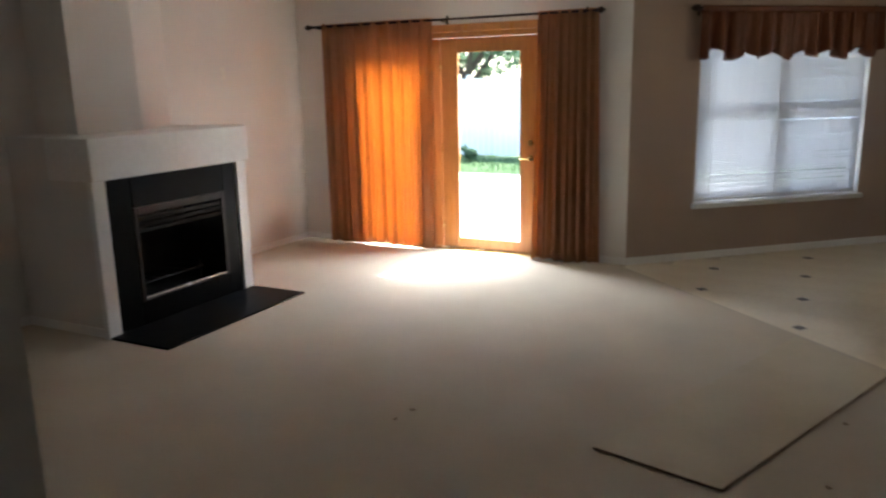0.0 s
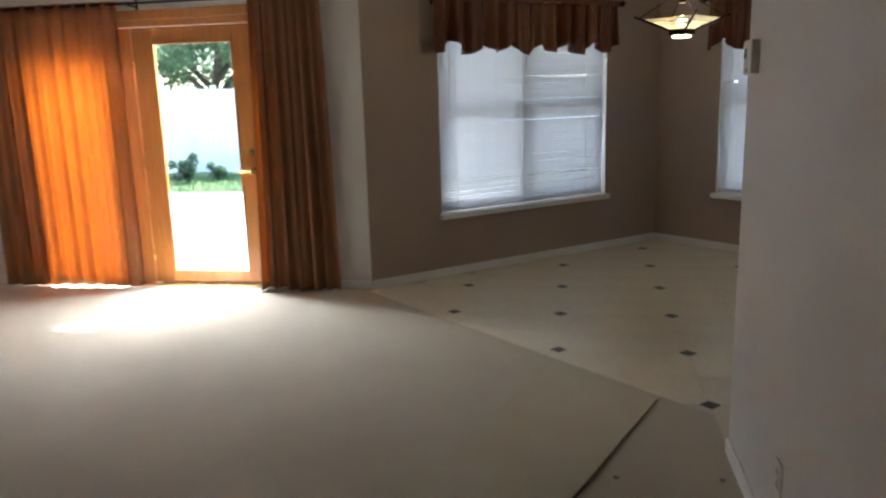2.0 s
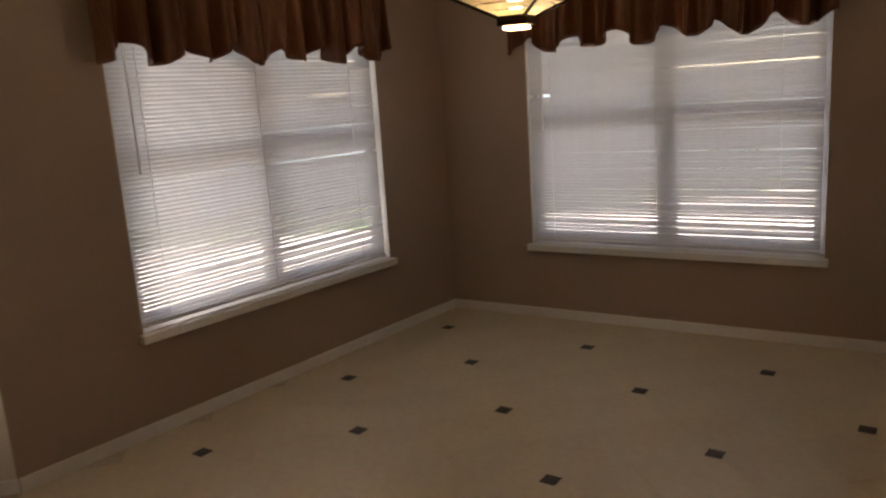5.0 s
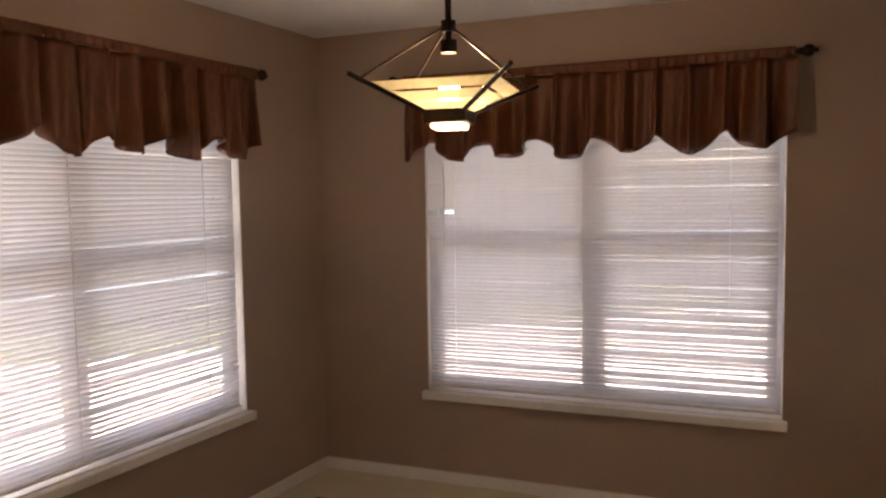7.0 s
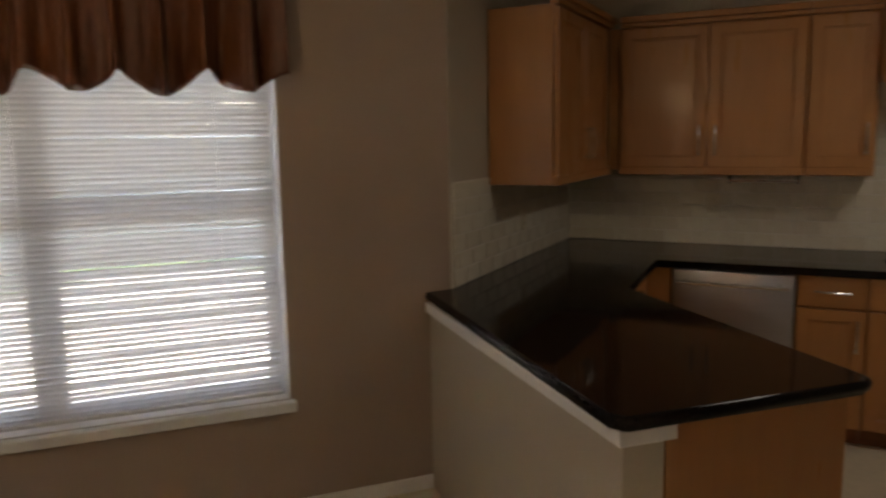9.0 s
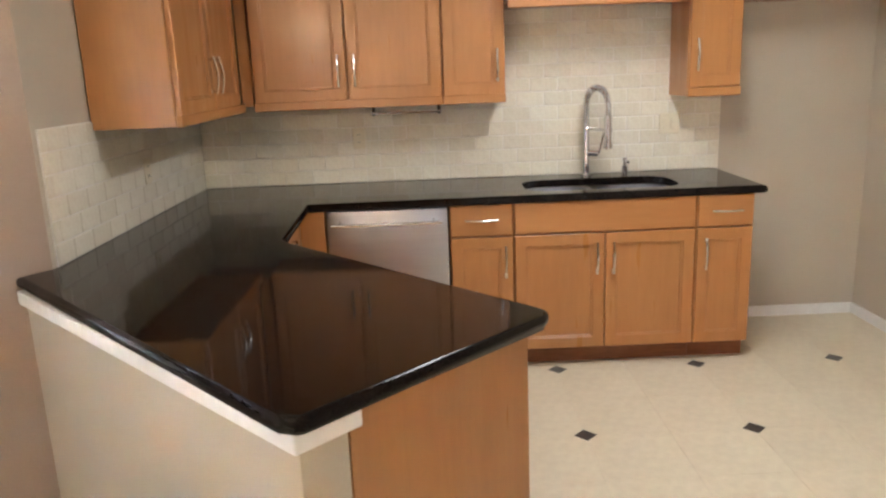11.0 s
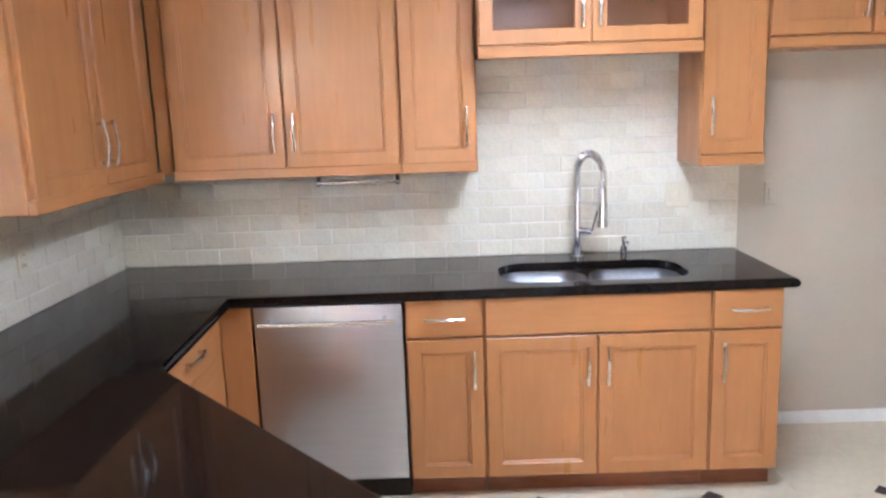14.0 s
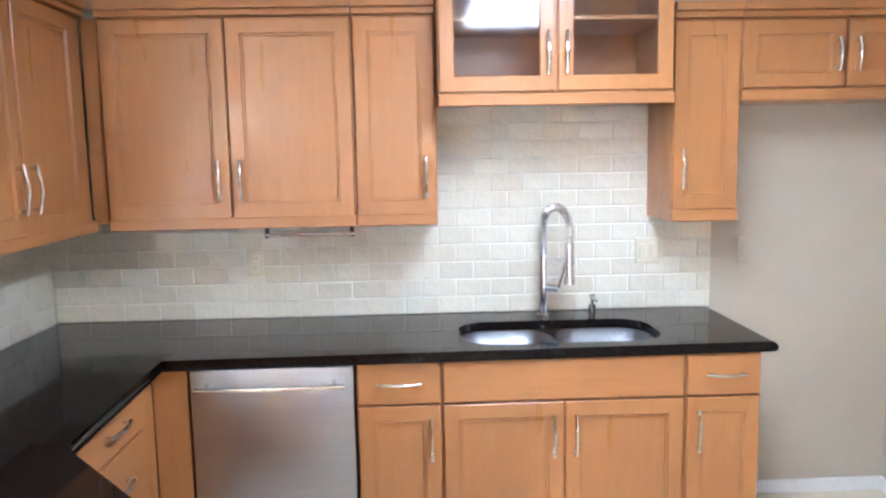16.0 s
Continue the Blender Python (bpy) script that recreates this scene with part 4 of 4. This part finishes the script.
upper_unit("wall_cabinet", UX, -2.745, -90, 0.275, DEPTH_U, Z0 - 0.01, 2.145, [(0.005, 0.270, D0 - 0.005, 2.135, (0.04, 1.47, 1.63))], "narrow honey maple wall cabinet beside the fridge space")
upper_unit("fridge_cabinet", UX, -3.022, -90, 0.90, DEPTH_U, 1.845, 2.145, [(0.006, 0.42, 1.87, 2.135, (0.385, 1.93, 2.06)), (0.43, 0.86, 1.87, 2.135, (0.465, 1.93, 2.06))], "short maple cabinet over the fridge space")
upper_unit("wall_cabinet", 5.07, YU - 0.0, 0, 1.04, 0.325, Z0, Z1, [(0.02, 0.50, D0, D1, (0.462, 1.46, 1.62)), (0.51, 0.95, D0, D1, (0.548, 1.46, 1.62))], "honey maple double door wall cabinet at the corner")
t = thing("corner_filler", UX, YU, Z0, -90, "plain maple filler strip between wall cabinets", "filler panel")
part("strip", boxes((0.004, 0.066, 0.0, 0.02, 0, 0.80)), M_WOOD, t)

t = thing("towel_bar", UX + 0.03, -1.10, Z0 - 0.0, -90, "thin steel paper towel bar under the cabinets", "towel bar")
part("bar", rods(((0.0, 0, -0.062), (0.345, 0, -0.062), 0.0055)), M_CHROME, t, smooth=True)
for x in (0.0, 0.345):
    part("post", rods(((x, 0, -0.072), (x, 0, 0.0), 0.009)), M_BLACK, t, smooth=True)
    part("knob", ball(bmesh.new(), (x, 0, -0.062), 0.013), M_CHROME, t, smooth=True)

wall_plate("wall_outlet", SINK_X - 0.013, -0.99, 1.165, -90, "almond plastic socket on the tiled wall", "outlet", "outlet")
wall_plate("light_switch", SINK_X - 0.013, -2.75, 1.18, -90, "almond plastic double switch on the tiled wall", "switch", "double")
wall_plate("light_switch", SINK_X, -3.20, 1.17, -90, "switch painted over in the beige of its wall", "switch", "single")
wall_plate("wall_outlet", 5.55, PIER[1] - 0.013, 1.13, 0, "almond plastic socket on the tiled side wall", "outlet", "outlet")

# ceiling light of the kitchen
t = thing("ceiling_light", 4.8, -2.25, CEIL, 0, "long fluorescent ceiling light with a white diffuser", "ceiling light")
part("housing", boxes((-0.61, 0.61, -0.26, 0.26, -0.05, 0.0), bevel=0.006), M_TRIM, t)
part("diffuser", boxes((-0.59, 0.59, -0.24, 0.24, -0.075, -0.05), bevel=0.008), M_TUBE, t, "glowing white diffuser")
lamp_area("kitchen_fluorescent", pose(4.8, -2.25, CEIL - 0.09), 1.1, 0.45, 0.52, (1.0, 0.97, 0.93))

# ---- outside ----
structure("ground", boxes((-400, 400, -400, 400, -0.5, -0.14), bevel=0), M_GRASS, "green lawn around the house", "ground")
structure("patio", boxes((-9, 9, 0.2, 6.2, -0.139, -0.05), bevel=0.01), M_CONCRETE, "pale sunlit concrete patio slab", "patio")


def foliage(bm, centre, radius, count, size, rnd, squash=0.7):
    """Clumps of small crossed leaves with gaps and an uneven outline."""
    lobes = [(Vector(centre) + Vector((rnd.gauss(0, 0.5), rnd.gauss(0, 0.5), rnd.gauss(0, 0.32))) * radius, radius * rnd.uniform(0.25, 0.5)) for _ in range(16)]
    for _ in range(count):
        c, r = rnd.choice(lobes)
        d = Vector((rnd.gauss(0, 1), rnd.gauss(0, 1), rnd.gauss(0, 1))).normalized() * r * rnd.uniform(0.5, 1.05)
        d.z *= squash
        p = c + d
        a = Vector((rnd.gauss(0, 1), rnd.gauss(0, 1), rnd.gauss(0, 0.6))).normalized() * size * rnd.uniform(0.6, 1.3)
        b = a.cross(Vector((rnd.gauss(0, 1), rnd.gauss(0, 1), rnd.gauss(0, 1)))).normalized() * size * 0.45
        bm.faces.new([bm.verts.new(q) for q in (p - a, p + b, p + a, p - b)])


def tree(x, y, h, seed, leaves=3800):
    rnd = random.Random(seed)
    t = thing("tree", x, y, -0.14, 0, "leafy tree with a forked grey trunk behind the fence", "tree", "garden trees")
    fork = h * 0.4
    bm = tube([(0, 0, 0), (0.05, 0.02, fork * 0.4), (-0.04, 0.05, fork)], 0.2, 12, [0.24, 0.18, 0.15])
    part("trunk", bm, M_BARK, t, smooth=True)
    crown = bmesh.new()
    for k in range(6):
        a = k * 1.05 + rnd.uniform(-0.3, 0.3)
        e = Vector((math.cos(a) * h * 0.34, math.sin(a) * h * 0.34, h * rnd.uniform(0.55, 0.9)))
        s = Vector((-0.04, 0.05, fork * rnd.uniform(0.75, 1.0)))
        m = s.lerp(e, 0.5) + Vector((rnd.uniform(-0.2, 0.2), rnd.uniform(-0.2, 0.2), 0.25))
        part("limb", tube([s, m, e], 0.05, 8, [0.085, 0.055, 0.02]), M_BARK, t, smooth=True)
        foliage(crown, e, h * 0.27, leaves // 6, 0.085, rnd)
        foliage(crown, s.lerp(e, 0.55), h * 0.16, leaves // 14, 0.075, rnd)
    part("crown", crown, M_LEAF, t)


def bush(x, y, r, seed):
    rnd = random.Random(seed)
    b = thing("bush", x, y, -0.14, 0, "small green garden bush by the fence", "bush", "garden bushes")
    bm = bmesh.new()
    for k in range(7):
        a = k * 0.9
        rod(bm, (0, 0, 0), (math.cos(a) * r * 0.6, math.sin(a) * r * 0.6, r * 1.0), 0.012, 6)
    part("stems", bm, M_BARK, b)
    bm = bmesh.new()
    foliage(bm, (0, 0, r * 0.75), r * 0.75, 1300, 0.045, rnd, 0.9)
    part("leaves", bm, M_LEAF, b)


tree(-7.55, 13.0, 5.0, 5, 9000)
tree(-11.5, 14.0, 6.2, 6)
tree(-3.2, 15.0, 5.6, 7)
tree(6.5, 12.5, 5.8, 9)
tree(12.0, 8.0, 6.0, 10)
for i, (x, y, r) in enumerate(((-6.0, 8.4, 0.34), (-5.55, 8.8, 0.22), (-3.9, 9.1, 0.36), (1.6, 8.5, 0.5), (4.2, 7.4, 0.5), (7.5, 7.0, 0.55))):
    bush(x, y, r, 30 + i)


def lawn():
    rnd = random.Random(4)
    vs, fs = [], []
    for _ in range(9000):
        x, y = rnd.uniform(-9, 9), rnd.uniform(6.25, 9.4)
        a, h = rnd.uniform(0, 6.28), rnd.uniform(0.05, 0.12)
        dx, dy = math.cos(a) * 0.008, math.sin(a) * 0.008
        k = len(vs)
        vs += [(x - dx, y - dy, -0.14), (x + dx, y + dy, -0.14), (x + rnd.uniform(-0.03, 0.03), y + rnd.uniform(-0.03, 0.03), -0.14 + h)]
        fs.append((k, k + 1, k + 2))
    me = bpy.data.meshes.new("grass")
    me.from_pydata(vs, [], fs)
    me.materials.append(M_BLADE)
    tagged(new("grass", me), "green grass strip beyond the patio", "grass", kind="stuff")


lawn()


def fence(x, y, rz, length):
    f = thing("fence", x, y, -0.14, rz, "pale weathered board fence behind the garden", "fence", "garden fences")
    bm = boxes((0, 0.138, 0, 0.018, 0.04, 1.82), bevel=0.003)
    board = mesh_of("board", bm, M_FENCE)
    rnd = random.Random(int(x * 10))
    for k in range(int(length / 0.146)):
        part("board", board, M_FENCE, f, at=(k * 0.146, rnd.uniform(-0.004, 0.004), rnd.uniform(-0.015, 0.015)))
    for z in (0.35, 1.45):
        part("rail", boxes((0, length, 0.022, 0.06, z, z + 0.09)), M_FENCE, f)
    for k in range(int(length / 2.4) + 1):
        part("post", boxes((k * 2.4, k * 2.4 + 0.09, 0.062, 0.15, 0, 1.9)), M_FENCE, f)


fence(-11, 10.0, 0, 21)
fence(10, 10.0, -90, 13)

# eaves over the outside walls keep the high sun off the upper panes
structure("roof", boxes((LEFT_X - 0.9, SINK_X + 0.9, -9.0, 0.66, CEIL + 0.13, CEIL + 0.33), bevel=0.01), M_ROOF, "dark shingle roof with overhanging eaves", "roof")
structure("roof_bay", prism([(-1.25, 0.662), (6.0, 0.662), (2.35, 3.85)], CEIL + 0.13, CEIL + 0.33), M_ROOF, "shingle roof over the bay", "roof")


# small scraps left on the carpet
for i, (x, y) in enumerate(((1.69, -2.74), (-0.29, -3.57), (-0.26, -3.44), (2.08, -2.72), (1.62, -3.4))):
    rnd = random.Random(70 + i)
    s = thing("carpet_scrap", x, y, 0.006, rnd.uniform(0, 180), "tiny dark scrap of debris on the carpet", "debris", "scraps on the carpet")
    pts = [(math.cos(a) * rnd.uniform(0.008, 0.02), math.sin(a) * rnd.uniform(0.006, 0.014)) for a in [k * 0.785 for k in range(8)]]
    part("scrap", prism(pts, 0.0, 0.004, bevel=0.001, segments=1), M_RUNNER_EDGE, s)


# ---- pieces: backsplash tiles ----
TL, TH, TG = 0.152, 0.0745, 0.004


def tile_mesh(w, h):
    return mesh_of("tile", boxes((0, w, -0.011, -0.001, 0, h), bevel=0.0025), M_TILE)


TILE = {}


def tiles(name, x, y, rz, zones, label):
    """Running bond of stone tiles on a wall; zones are (s0, s1, z0, z1)."""
    b = thing(name, x, y, 0, rz, label, "backsplash")
    b["kind"] = "structure"
    bm = bmesh.new()
    for s0, s1, z0, z1 in zones:
        box(bm, s0, s1, -0.0075, -0.0005, z0, z1)
    part("grout", bm, M_GROUT, b)
    for s0, s1, z0, z1 in zones:
        n = round((z1 - z0) / (TH + TG))
        h = (z1 - z0) / n - TG
        r0 = round((z0 - 0.914) / (TH + TG))
        for r in range(n):
            z = z0 + r * (h + TG) + TG / 2
            s = -((r + r0) % 2) * (TL + TG) / 2
            while s < s1:
                a, c = max(s, s0) + TG / 2, min(s + TL + TG, s1) - TG / 2
                if c - a > 0.012:
                    key = (round(c - a, 3), round(h, 3))
                    if key not in TILE:
                        TILE[key] = tile_mesh(*key)
                    part("tile", TILE[key], M_TILE, b, at=(a, 0, z))
                s += TL + TG
    return b


tiles("backsplash_sink", SINK_X, PIER[1], -90, [(0.008, 2.95, 0.914, 1.385), (1.712, 2.655, 1.386, 1.832)], "cream travertine subway tiles behind the sink")
tiles("backsplash_side", PIER[0], PIER[1], 0, [(0.03, SINK_X - PIER[0] - 0.012, 0.914, 1.385)], "cream travertine subway tiles on the side wall")

# ---- pieces: dark diamond inlays of the vinyl ----
S, LX, LY = 0.715, 0.73, 0.146
_d = bmesh.new()
_r = 0.049
_q = [_d.verts.new(p) for p in ((-_r, 0, 0), (0, -_r, 0), (_r, 0, 0), (0, _r, 0))]
_f = _d.faces.new(_q)
_e = bmesh.ops.extrude_face_region(_d, geom=[_f])
bmesh.ops.translate(_d, verts=[v for v in _e["geom"] if isinstance(v, bmesh.types.BMVert)], vec=(0, 0, 0.0012))
DOT = mesh_of("inlay", _d, M_DOT)


def on_vinyl(x, y):
    if y > BAY[1] - 0.07 + (x - BAY[0]) * (PIER[1] - BAY[1]) / (PIER[0] - BAY[0]) and x < PIER[0] or y > x * BAY[1] / BAY[0] - 0.06 and x < BAY[0]:
        return False
    if x > 4.6 and y > -0.15 or y < SIDE_Y + 0.05 or x > SINK_X - 0.06:
        return False
    if x < 2.27:
        return y > -0.10 - 0.9395 * x + 0.06
    return True


for i in range(-1, 9):
    for j in range(-6, 4):
        x, y = LX + i * S, LY + j * S
        if on_vinyl(x, y):
            part("inlay", DOT, M_DOT, VINYL, at=(x, y, 0.0014))

# ---- pieces: vinyl tiles, half the spacing of the inlays ----
_h = S / 2
VT = mesh_of("vinyl_tile", boxes((0.0006, _h - 0.0006, 0.0006, _h - 0.0006, -0.0005, 0.0015), bevel=0), M_VINYL)
for i in range(-2, 16):
    for j in range(-12, 6):
        x, y = LX + i * _h, LY + j * _h
        cx, cy = x + _h / 2, y + _h / 2
        if cx + cy > 4.40 + 0.16 and cx < 4.75 or cy > cx * BAY[1] / BAY[0] + 0.12 and cx < 2.5:
            continue
        if cx > 4.6 and cy > 0.05 or cy < SIDE_Y - 0.1 or cx > SINK_X + 0.1:
            continue
        if cx < 2.3 and cy < -0.10 - 0.9395 * cx - 0.2:
            continue
        part("vinyl_tile", VT, M_VINYL, VINYL, at=(x, y, 0))
